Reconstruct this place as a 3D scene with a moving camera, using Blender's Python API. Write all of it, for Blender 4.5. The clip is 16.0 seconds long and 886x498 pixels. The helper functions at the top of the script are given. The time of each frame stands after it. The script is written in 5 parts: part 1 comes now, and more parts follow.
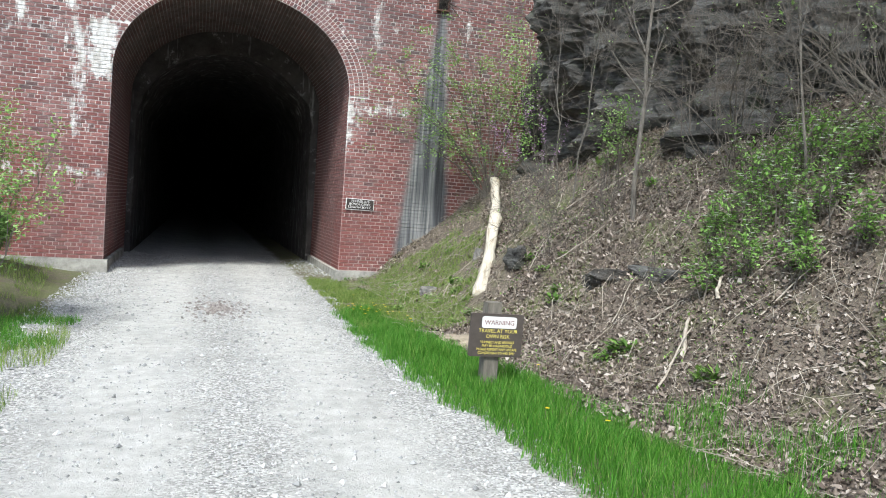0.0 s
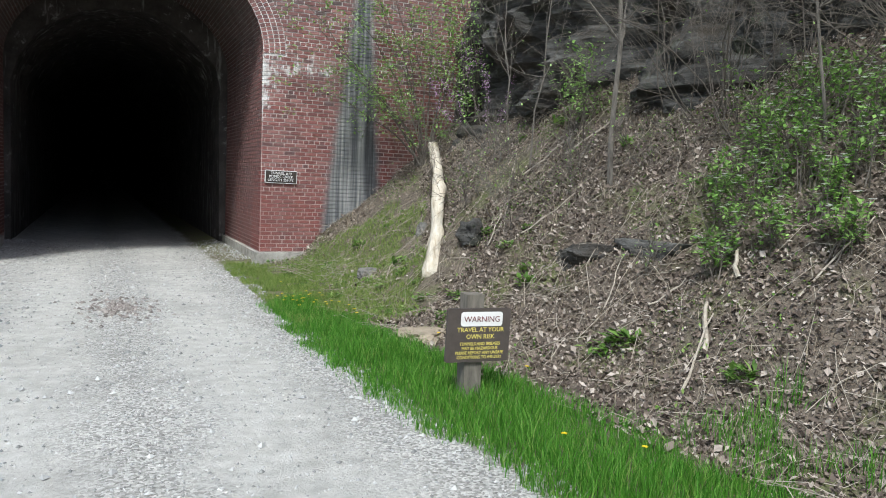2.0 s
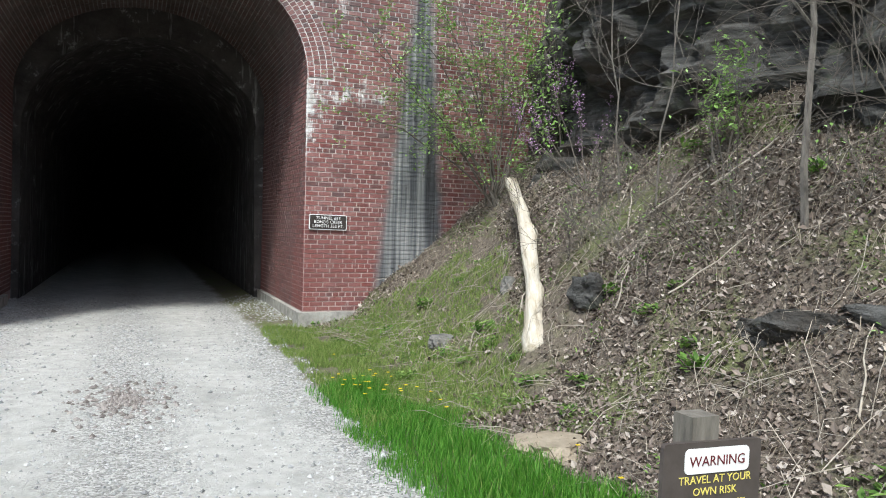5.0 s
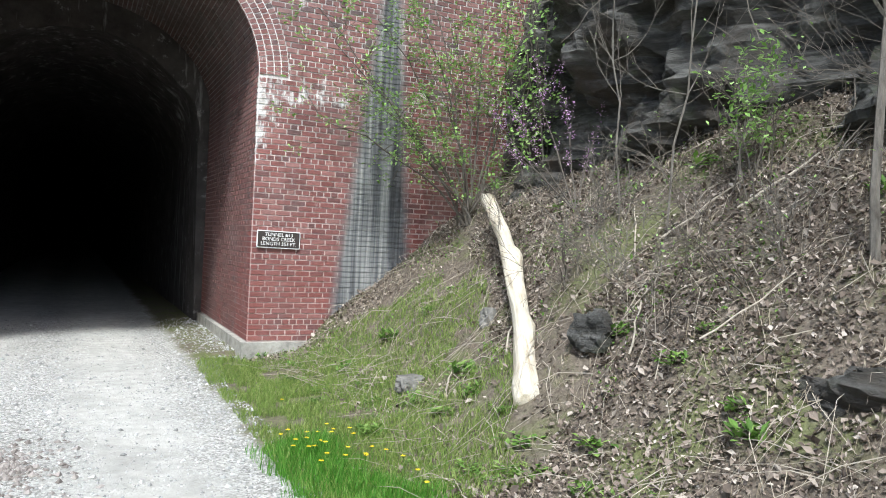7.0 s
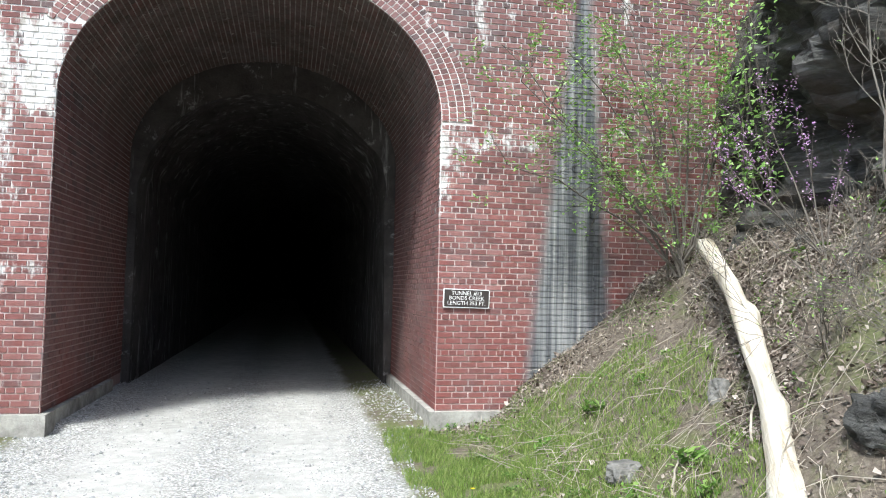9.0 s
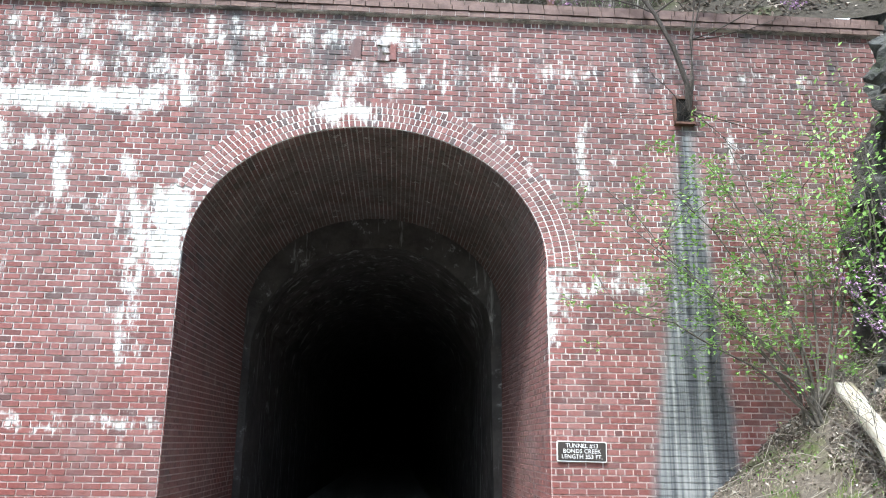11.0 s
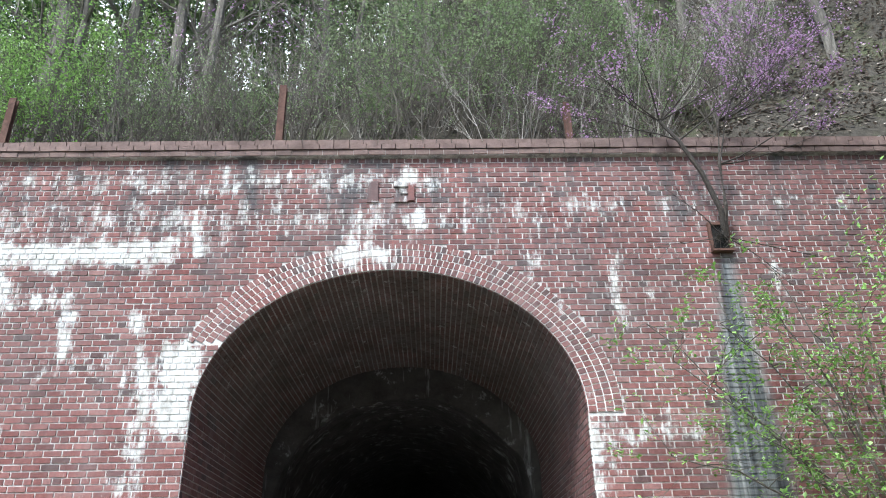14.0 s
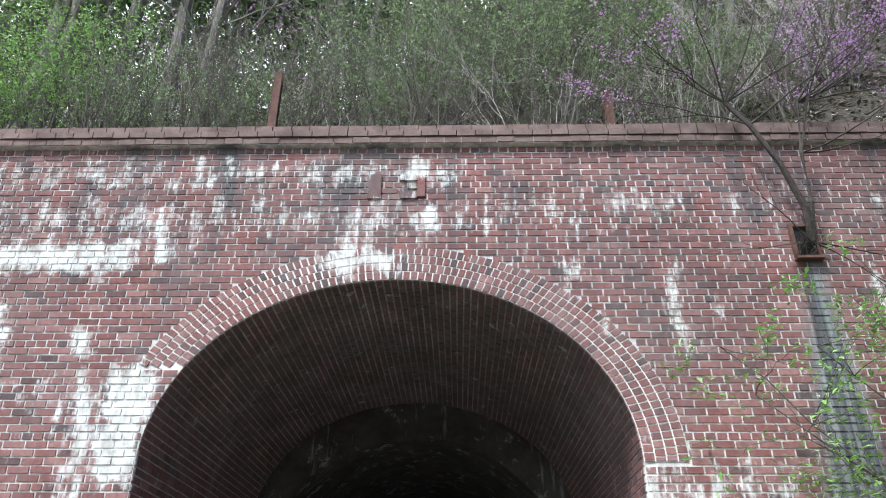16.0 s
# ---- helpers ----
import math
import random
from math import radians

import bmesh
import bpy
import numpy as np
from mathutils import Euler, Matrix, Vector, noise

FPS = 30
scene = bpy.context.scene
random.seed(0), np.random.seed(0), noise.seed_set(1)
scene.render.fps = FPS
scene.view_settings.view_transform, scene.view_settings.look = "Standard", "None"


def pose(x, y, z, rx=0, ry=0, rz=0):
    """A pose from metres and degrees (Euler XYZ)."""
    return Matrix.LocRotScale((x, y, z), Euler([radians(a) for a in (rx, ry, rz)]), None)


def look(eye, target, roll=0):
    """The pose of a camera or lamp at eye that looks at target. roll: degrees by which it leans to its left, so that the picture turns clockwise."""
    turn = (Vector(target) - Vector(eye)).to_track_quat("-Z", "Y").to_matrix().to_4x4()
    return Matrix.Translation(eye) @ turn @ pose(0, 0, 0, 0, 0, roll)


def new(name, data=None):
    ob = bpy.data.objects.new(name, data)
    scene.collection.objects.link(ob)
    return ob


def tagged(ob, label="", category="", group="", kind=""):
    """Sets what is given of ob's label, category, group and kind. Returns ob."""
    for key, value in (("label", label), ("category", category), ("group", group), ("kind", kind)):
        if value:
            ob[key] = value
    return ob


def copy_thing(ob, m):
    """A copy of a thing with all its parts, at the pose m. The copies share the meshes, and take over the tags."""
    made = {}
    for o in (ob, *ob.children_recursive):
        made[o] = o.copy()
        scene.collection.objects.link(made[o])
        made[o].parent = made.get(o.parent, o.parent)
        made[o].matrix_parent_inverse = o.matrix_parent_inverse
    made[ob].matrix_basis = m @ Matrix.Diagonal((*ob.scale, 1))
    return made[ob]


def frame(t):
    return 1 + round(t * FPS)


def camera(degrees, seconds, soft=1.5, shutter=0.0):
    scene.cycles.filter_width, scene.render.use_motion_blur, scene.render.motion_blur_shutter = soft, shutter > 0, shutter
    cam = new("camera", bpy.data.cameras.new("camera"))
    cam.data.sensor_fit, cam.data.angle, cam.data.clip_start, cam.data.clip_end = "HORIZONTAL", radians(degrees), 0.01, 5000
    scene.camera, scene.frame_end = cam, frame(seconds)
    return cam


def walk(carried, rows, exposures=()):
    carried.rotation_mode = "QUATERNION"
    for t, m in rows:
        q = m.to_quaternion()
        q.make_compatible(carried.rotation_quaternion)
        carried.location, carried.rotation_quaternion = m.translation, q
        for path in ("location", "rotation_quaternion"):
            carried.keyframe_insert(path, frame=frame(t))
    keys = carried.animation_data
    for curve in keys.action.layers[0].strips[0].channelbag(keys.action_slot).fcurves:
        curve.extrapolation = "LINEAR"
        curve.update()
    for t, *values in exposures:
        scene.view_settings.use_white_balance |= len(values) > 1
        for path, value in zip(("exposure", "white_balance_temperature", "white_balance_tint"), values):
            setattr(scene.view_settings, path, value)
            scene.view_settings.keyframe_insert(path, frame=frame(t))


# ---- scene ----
cam = camera(60.5, 16.0, 1.0)

PATH = [
    (0, (-0.602, -16.511, 1.838), (0.014, -14.612, 1.735), 4.1),
    (0.5, (-0.562, -16.115, 1.843), (0.092, -14.231, 1.691), 0.5),
    (1, (-0.542, -15.717, 1.828), (0.157, -13.85, 1.659), 3.7),
    (1.5, (-0.58, -15.333, 1.834), (0.266, -13.527, 1.691), 5.6),
    (2, (-0.492, -14.866, 1.819), (0.336, -13.053, 1.648), 2.4),
    (2.5, (-0.438, -14.412, 1.802), (0.409, -12.612, 1.591), 4.4),
    (3, (-0.401, -13.957, 1.807), (0.371, -12.128, 1.565), 1.7),
    (3.5, (-0.325, -13.532, 1.772), (0.385, -11.67, 1.598), 0.4),
    (4, (-0.336, -13.13, 1.791), (0.467, -11.3, 1.69), 2.1),
    (4.5, (-0.249, -12.677, 1.784), (0.525, -10.835, 1.689), 0.8),
    (5, (-0.189, -12.274, 1.784), (0.566, -10.422, 1.728), 1.6),
    (5.2, (-0.166, -12.114, 1.796), (0.595, -10.265, 1.755), 1.7),
    (7.3, (0.19, -10.707, 1.861), (1.067, -8.91, 1.865), 2.7),
    (7.5, (0.232, -10.575, 1.882), (1.025, -8.74, 1.929), 1.5),
    (8, (0.323, -10.274, 1.84), (1.017, -8.4, 1.914), 1.8),
    (8.5, (0.355, -9.997, 1.863), (0.996, -8.104, 1.946), 2.4),
    (8.8, (0.456, -9.872, 1.89), (0.967, -7.941, 1.976), 1.7),
    (9, (0.459, -9.807, 1.919), (0.853, -7.849, 2.028), 1.3),
    (9.5, (0.529, -9.694, 1.892), (0.755, -7.727, 2.174), 0.8),
    (9.7, (0.524, -9.687, 1.907), (0.724, -7.724, 2.233), 1.3),
    (11.8, (0.405, -9.653, 1.905), (0.485, -7.742, 2.489), 0.0),
    (12, (0.406, -9.654, 1.913), (0.488, -7.751, 2.523), -0.2),
    (12.5, (0.429, -9.663, 1.92), (0.545, -7.78, 2.585), -0.9),
    (13, (0.435, -9.671, 1.937), (0.539, -7.814, 2.673), -0.7),
    (13.5, (0.467, -9.349, 1.97), (0.534, -7.527, 2.792), -0.9),
    (14, (0.483, -9.017, 2.09), (0.521, -7.209, 2.943), -1.1),
    (14.5, (0.511, -8.65, 2.24), (0.535, -6.847, 3.103), -0.7),
    (15, (0.553, -8.147, 2.38), (0.56, -6.352, 3.262), -0.3),
    (15.5, (0.59, -7.659, 2.49), (0.574, -5.879, 3.401), -0.0),
    (16, (0.658, -7.157, 2.56), (0.62, -5.396, 3.508), 0.3),
]
walk(cam, [(t, look(eye, target, roll)) for t, eye, target, roll in PATH], [(0, 0.76, 6130, 4), (1.5, 0.43, 6130, 4), (2.5, 0.42, 6130, 4), (5, 0.6, 6130, 4), (8.5, 1.02, 6060, 4), (9, 1.08, 6060, 4), (9.5, 1.33, 6000, 3), (12, 1.38, 5850, 2), (12.5, 1.28, 5850, 2), (14.5, 0.95, 5850, 2), (16, 0.85, 5850, 2)])

# ---------- world, sun ----------
SUN_DIR = Vector((-0.3, -0.5, 0.81)).normalized()
world = bpy.data.worlds.new("sky")
scene.world = world
world.use_nodes = True
wn, wl = world.node_tree.nodes, world.node_tree.links
wn.clear()
sky = wn.new("ShaderNodeTexSky")
sky.sky_type, sky.sun_disc = "NISHITA", False
sky.sun_elevation = math.asin(SUN_DIR.z)
sky.sun_rotation = math.atan2(SUN_DIR.x, SUN_DIR.y)
sky.dust_density, sky.air_density = 3.0, 1.0
back = wn.new("ShaderNodeBackground")
back.inputs[1].default_value = 0.15
wout = wn.new("ShaderNodeOutputWorld")
wl.new(sky.outputs[0], back.inputs[0])
wl.new(back.outputs[0], wout.inputs[0])
sun = new("sun", bpy.data.lights.new("sun", "SUN"))
sun.data.energy, sun.data.angle, sun.data.color = 2.8, radians(9), (1.0, 0.985, 0.96)
sun.matrix_world = look(SUN_DIR * 60, (0, 0, 0))

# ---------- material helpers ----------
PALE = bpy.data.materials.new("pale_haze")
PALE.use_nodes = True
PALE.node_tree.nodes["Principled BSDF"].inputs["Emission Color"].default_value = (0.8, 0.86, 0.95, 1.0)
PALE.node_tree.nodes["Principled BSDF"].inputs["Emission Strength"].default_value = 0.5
RNG = random.Random(7)


class Nodes:
    """Short hand for building a node material."""

    def __init__(self, name, rough=0.9, spec=0.3):
        self.mat = bpy.data.materials.new(name)
        self.mat.use_nodes = True
        self.t = self.mat.node_tree
        self.bsdf = self.t.nodes["Principled BSDF"]
        self.bsdf.inputs["Roughness"].default_value = rough
        self.bsdf.inputs["Specular IOR Level"].default_value = spec

    def put(self, socket, value):
        if isinstance(value, bpy.types.NodeSocket):
            self.t.links.new(value, socket)
        elif isinstance(value, (tuple, list)):
            socket.default_value = (*value, 1.0) if len(value) == 3 and socket.type == "RGBA" else value
        else:
            socket.default_value = value

    def pos(self):
        return self.t.nodes.new("ShaderNodeNewGeometry").outputs["Position"]

    def island(self):
        return self.t.nodes.new("ShaderNodeNewGeometry").outputs["Random Per Island"]

    def objrand(self):
        return self.t.nodes.new("ShaderNodeObjectInfo").outputs["Random"]

    def noise(self, vec, scale, detail=4.0, rough=0.6):
        n = self.t.nodes.new("ShaderNodeTexNoise")
        self.put(n.inputs["Vector"], vec)
        n.inputs["Scale"].default_value, n.inputs["Detail"].default_value = scale, detail
        n.inputs["Roughness"].default_value = rough
        return n.outputs["Fac"]

    def voronoi(self, vec, scale, out="Distance"):
        n = self.t.nodes.new("ShaderNodeTexVoronoi")
        self.put(n.inputs["Vector"], vec)
        n.inputs["Scale"].default_value = scale
        return n.outputs[out]

    def math(self, op, a, b=0.0, clamp=False):
        n = self.t.nodes.new("ShaderNodeMath")
        n.operation, n.use_clamp = op, clamp
        self.put(n.inputs[0], a)
        self.put(n.inputs[1], b)
        return n.outputs[0]

    def vmath(self, op, a, b=(0, 0, 0)):
        n = self.t.nodes.new("ShaderNodeVectorMath")
        n.operation = op
        self.put(n.inputs[0], a)
        self.put(n.inputs[1], b)
        return n.outputs[0]

    def span(self, v, lo, hi):
        n = self.t.nodes.new("ShaderNodeMapRange")
        self.put(n.inputs[0], v)
        n.inputs[1].default_value, n.inputs[2].default_value = lo, hi
        return n.outputs[0]

    def ramp(self, fac, *stops):
        n = self.t.nodes.new("ShaderNodeValToRGB")
        self.put(n.inputs[0], fac)
        e = n.color_ramp.elements
        while len(e) < len(stops):
            e.new(0.5)
        for el, (p, c) in zip(e, stops):
            el.position, el.color = p, (*c, 1.0)
        return n.outputs[0]

    def mix(self, fac, a, b):
        n = self.t.nodes.new("ShaderNodeMix")
        n.data_type = "RGBA"
        self.put(n.inputs[0], fac)
        self.put(n.inputs[6], a)
        self.put(n.inputs[7], b)
        return n.outputs[2]

    def mul(self, col, val):
        n = self.t.nodes.new("ShaderNodeMix")
        n.data_type, n.blend_type = "RGBA", "MULTIPLY"
        n.inputs[0].default_value = 1.0
        self.put(n.inputs[6], col)
        self.put(n.inputs[7], val)
        return n.outputs[2]

    def xyz(self, vec):
        n = self.t.nodes.new("ShaderNodeSeparateXYZ")
        self.put(n.inputs[0], vec)
        return n.outputs

    def bump(self, height, dist=0.01, strength=0.6):
        n = self.t.nodes.new("ShaderNodeBump")
        n.inputs["Strength"].default_value, n.inputs["Distance"].default_value = strength, dist
        self.put(n.inputs["Height"], height)
        self.t.links.new(n.outputs[0], self.bsdf.inputs["Normal"])

    def color(self, c):
        self.put(self.bsdf.inputs["Base Color"], c)
        return self.mat

    def leafy(self, amount):
        """Light that shines through thin leaves."""
        tr = self.t.nodes.new("ShaderNodeBsdfTranslucent")
        src = self.bsdf.inputs["Base Color"].links[0].from_socket
        self.t.links.new(src, tr.inputs[0])
        mx = self.t.nodes.new("ShaderNodeMixShader")
        mx.inputs[0].default_value = amount
        self.t.links.new(self.bsdf.outputs[0], mx.inputs[1])
        self.t.links.new(tr.outputs[0], mx.inputs[2])
        self.t.links.new(mx.outputs[0], self.t.nodes["Material Output"].inputs[0])
        return self.mat


# Lime and soot marks on the portal: x0, x1, z0, z1, strength.
WHITE = [
    (-5.6, -2.75, 6.1, 6.55, 1.08), (-5.6, -4.75, 5.45, 6.15, 0.9), (-4.85, -3.9, 5.55, 5.76, 1.15),
    (-4.14, -3.9, 4.75, 5.7, 1.1), (-3.27, -2.98, 5.1, 5.6, 1.15), (-2.8, -2.3, 3.9, 5.1, 1.5), (-3.2, -2.75, 3.5, 5.1, 0.78), (-4.6, -3.2, 4.6, 5.08, 0.5), (2.2, 3.2, 6.7, 7.2, 0.6), (3.9, 4.15, 6.3, 7.6, 0.55),
    (-3.2, -2.75, 2.6, 3.9, 0.62), (2.3, 2.47, 3.0, 4.14, 1.7), (2.5, 2.78, 3.45, 4.14, 0.85),
    (2.75, 3.85, 3.72, 4.12, 0.72), (-0.85, 0.15, 6.08, 6.42, 0.98), (1.95, 2.3, 5.25, 5.75, 0.6), (-2.0, -1.88, 6.5, 6.95, 1.2), (-1.64, -1.52, 6.9, 7.3, 1.2), (1.76, 1.9, 5.95, 6.5, 1.2), (-2.72, -2.4, 6.2, 6.9, 0.95), (-0.9, -0.78, 6.6, 7.1, 1.0), (3.3, 3.42, 5.4, 6.0, 1.0), (-4.9, -4.75, 6.6, 7.2, 1.1),
    (2.8, 3.0, 5.2, 6.35, 0.98), (1.7, 1.9, 5.8, 6.4, 1.05), (4.95, 5.13, 5.65, 6.2, 1.05),
    (-5.6, 0.9, 7.15, 7.62, 0.58), (-5.4, -0.4, 6.87, 7.04, 0.82), (-0.7, -0.1, 6.3, 7.0, 0.72),
    (0.1, 0.6, 6.5, 7.0, 0.78), (0.05, 0.5, 7.1, 7.65, 0.95), (-5.6, -2.4, 2.02, 2.13, 1.0),
    (-3.0, -2.0, 6.3, 6.9, 0.55), (0.8, 6.5, 6.93, 7.07, 0.8), (-5.6, 2.5, 6.5, 7.1, 0.52), (2.8, 6.4, 4.1, 4.2, 0.85),
]


def wall_marks(n, gain):
    """Fields over the portal: white lime, grey drain wash, dark soot and yellow lime."""
    p = n.pos()
    w = n.t.nodes.new("ShaderNodeTexNoise")
    n.put(w.inputs["Vector"], p)
    w.inputs["Scale"].default_value, w.inputs["Detail"].default_value = 3.5, 3.0
    off = n.vmath("SUBTRACT", w.outputs["Color"], (0.5, 0.5, 0.5))
    q = n.vmath("ADD", p, n.vmath("MULTIPLY", off, (0.5, 0.0, 0.6)))
    x, y, z = n.xyz(q)
    total = None
    for x0, x1, z0, z1, s in WHITE:
        hx, hz = (x1 - x0) / 2, (z1 - z0) / 2
        dx = n.math("ABSOLUTE", n.math("SUBTRACT", x, (x0 + x1) / 2))
        dz = n.math("ABSOLUTE", n.math("SUBTRACT", z, (z0 + z1) / 2))
        mx = n.math("MULTIPLY", n.math("SUBTRACT", hx + 0.13, dx), 1 / 0.3, True)
        mz = n.math("MULTIPLY", n.math("SUBTRACT", hz + 0.16, dz), 1 / 0.35, True)
        m = n.math("MULTIPLY", n.math("MULTIPLY", mx, mz), s)
        total = m if total is None else n.math("MAXIMUM", total, m)
    front = n.math("LESS_THAN", n.xyz(p)[1], 0.04)
    total = n.math("MULTIPLY", total, front)
    streak = n.noise(n.vmath("MULTIPLY", p, (8.5, 8.5, 1.7)), 1.0, 7.0, 0.74)
    spot = n.noise(p, 4.5, 7.0, 0.75)
    both = n.math("ADD", n.math("MULTIPLY", streak, 0.95), n.math("MULTIPLY", spot, 0.7))
    white = n.math("MULTIPLY", n.math("ADD", n.math("SUBTRACT", n.math("MULTIPLY", total, gain), 1.52), n.math("MULTIPLY", both, 1.5)), 4.2, True)
    loose = n.span(n.noise(n.vmath("MULTIPLY", p, (4.0, 4.0, 1.3)), 1.5, 7.0, 0.75), 0.6, 0.73)
    white = n.math("MAXIMUM", white, n.math("MULTIPLY", loose, 0.7))
    chalk = n.math("MULTIPLY", n.span(n.noise(n.vmath("MULTIPLY", p, (1.1, 1.1, 0.7)), 1.0, 7.0, 0.8), 0.42, 0.78), 0.08)
    white = n.math("MAXIMUM", white, chalk)
    # the wash under the drain widens downward
    px, py, pz = n.xyz(p)
    down = n.math("SUBTRACT", 6.4, pz)
    half = n.math("ADD", 0.15, n.math("MULTIPLY", down, 0.1))
    mid = n.math("SUBTRACT", 4.36, n.math("MULTIPLY", down, 0.025))
    dd = n.math("ABSOLUTE", n.math("SUBTRACT", n.xyz(n.vmath("ADD", p, n.vmath("MULTIPLY", off, (0.12, 0, 0))))[0], mid))
    drain = n.math("MULTIPLY", n.math("SUBTRACT", half, dd), 6.0, True)
    drain = n.math("MULTIPLY", drain, n.math("MULTIPLY", down, 3.0, True))
    drain = n.math("MULTIPLY", drain, front)
    stripe = n.noise(n.vmath("MULTIPLY", p, (9.0, 0.0, 0.25)), 1.0, 3.0)
    return p, white, drain, stripe


def brick_material(name, grout):
    n = Nodes(name, 0.88, 0.25)
    p, white, drain, stripe = wall_marks(n, 0.78 if grout else 0.57)
    if grout:
        base = n.ramp(n.noise(p, 14.0), (0.3, (0.42, 0.38, 0.36)), (0.7, (0.8, 0.77, 0.75)))
    else:
        r = n.math("FRACT", n.math("ADD", n.island(), n.objrand()))
        base = n.ramp(r, (0.0, (0.085, 0.056, 0.055)), (0.07, (0.13, 0.066, 0.064)), (0.22, (0.19, 0.072, 0.065)),
                      (0.75, (0.248, 0.1, 0.09)), (1.0, (0.31, 0.16, 0.145)))
        base = n.mul(base, n.ramp(n.noise(p, 24.0, 5.0), (0.3, (0.68, 0.68, 0.68)), (0.7, (1.15, 1.15, 1.15))))
    sx, sy, sz = n.xyz(p)
    # old soot and damp lie over large areas
    grime = n.span(n.noise(n.vmath("MULTIPLY", p, (0.8, 0.8, 0.5)), 1.0, 5.0, 0.65), 0.42, 0.72)
    base = n.mix(n.math("MULTIPLY", grime, 0.55), base, (0.12, 0.09, 0.088))
    top = n.math("MULTIPLY", n.span(sz, 5.4, 7.1), n.span(n.noise(n.vmath("MULTIPLY", p, (2.2, 2.2, 0.6)), 1.0, 6.0, 0.75), 0.46, 0.6))
    base = n.mix(n.math("MULTIPLY", top, 0.85), base, (0.075, 0.074, 0.078))
    # barrel surfaces go darker behind the front face, more with depth
    depth_tone = n.math("ADD", n.math("MULTIPLY", n.math("GREATER_THAN", sy, 0.03), 0.5), n.math("MULTIPLY", n.math("SUBTRACT", sy, 0.05), 0.35), True)
    base = n.mix(n.math("MULTIPLY", depth_tone, 0.4 if grout else 0.5), base, (0.06, 0.05, 0.048))
    # patchy dark brown over the upper barrel, stronger with height
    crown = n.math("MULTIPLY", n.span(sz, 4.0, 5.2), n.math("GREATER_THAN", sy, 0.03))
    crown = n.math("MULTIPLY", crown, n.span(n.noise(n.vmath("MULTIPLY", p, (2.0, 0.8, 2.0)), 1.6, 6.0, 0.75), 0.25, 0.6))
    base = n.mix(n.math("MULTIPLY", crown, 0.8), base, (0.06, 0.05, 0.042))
    deep = n.math("MULTIPLY", n.span(n.noise(n.vmath("MULTIPLY", p, (0.7, 0.7, 0.5)), 1.0, 5.0, 0.7), 0.4, 0.6), n.span(sz, 4.6, 1.2))
    base = n.mix(n.math("MULTIPLY", n.math("MAXIMUM", deep, n.math("MULTIPLY", n.span(sz, 4.4, 2.4), 0.75 if grout else 0.3)), 0.6), base, (0.34, 0.16, 0.14) if grout else (0.2, 0.05, 0.042))
    grey = n.span(n.noise(n.vmath("MULTIPLY", p, (1.6, 1.6, 0.5)), 1.0, 6.0, 0.75), 0.5, 0.7)
    base = n.mix(n.math("MULTIPLY", grey, 0.22), base, (0.3, 0.26, 0.255))
    wash = n.ramp(stripe, (0.34, (0.045, 0.047, 0.05)), (0.48, (0.13, 0.137, 0.145)), (0.6, (0.28, 0.285, 0.28)), (0.7, (0.48, 0.475, 0.44)))
    base = n.mix(n.math("MULTIPLY", drain, 0.97), base, wash)
    lime = n.ramp(n.noise(n.vmath("MULTIPLY", p, (1.0, 1.0, 0.45)), 6.0, 6.0, 0.75), (0.34, (0.34, 0.315, 0.28)), (0.48, (0.62, 0.605, 0.58)), (0.64, (0.83, 0.83, 0.82)))
    base = n.mix(n.math("MULTIPLY", n.math("MULTIPLY", white, n.math("SUBTRACT", 1.0, n.math("MULTIPLY", drain, 0.97))), 0.92), base, lime)
    n.bump(n.noise(p, 90.0, 6.0), 0.004, 0.6)
    return n.color(base)


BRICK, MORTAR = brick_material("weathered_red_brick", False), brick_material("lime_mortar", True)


def concrete_material(name, a, b, scale=6.0):
    n = Nodes(name, 0.9, 0.25)
    p = n.pos()
    c = n.ramp(n.noise(p, scale, 8.0, 0.7), (0.3, a), (0.7, b))
    c = n.mix(n.span(n.noise(p, 1.7, 5.0), 0.5, 0.75), c, tuple(v * 0.55 for v in a))
    n.bump(n.noise(p, 40.0, 8.0, 0.75), 0.02, 0.7)
    return n.color(c)


CONCRETE = concrete_material("worn_concrete", (0.22, 0.21, 0.19), (0.5, 0.48, 0.44))
COPING = concrete_material("weathered_coping", (0.13, 0.09, 0.08), (0.27, 0.19, 0.17), 4.0)


def lining_material():
    n = Nodes("sooty_lining", 0.9, 0.2)
    p = n.pos()
    c = n.ramp(n.noise(p, 2.0, 8.0, 0.7), (0.3, (0.03, 0.027, 0.026)), (0.7, (0.1, 0.09, 0.086)))
    run = n.noise(n.vmath("MULTIPLY", p, (3.0, 3.0, 0.3)), 1.2, 5.0, 0.7)
    blot = n.noise(p, 2.6, 6.0, 0.8)
    lime = n.math("MAXIMUM", n.span(run, 0.58, 0.68), n.span(blot, 0.58, 0.66))
    c = n.mix(n.math("MULTIPLY", lime, 0.55), c, (0.5, 0.49, 0.48))
    n.bump(n.noise(p, 8.0, 8.0, 0.75), 0.06, 0.9)
    return n.color(c)


LINING = lining_material()


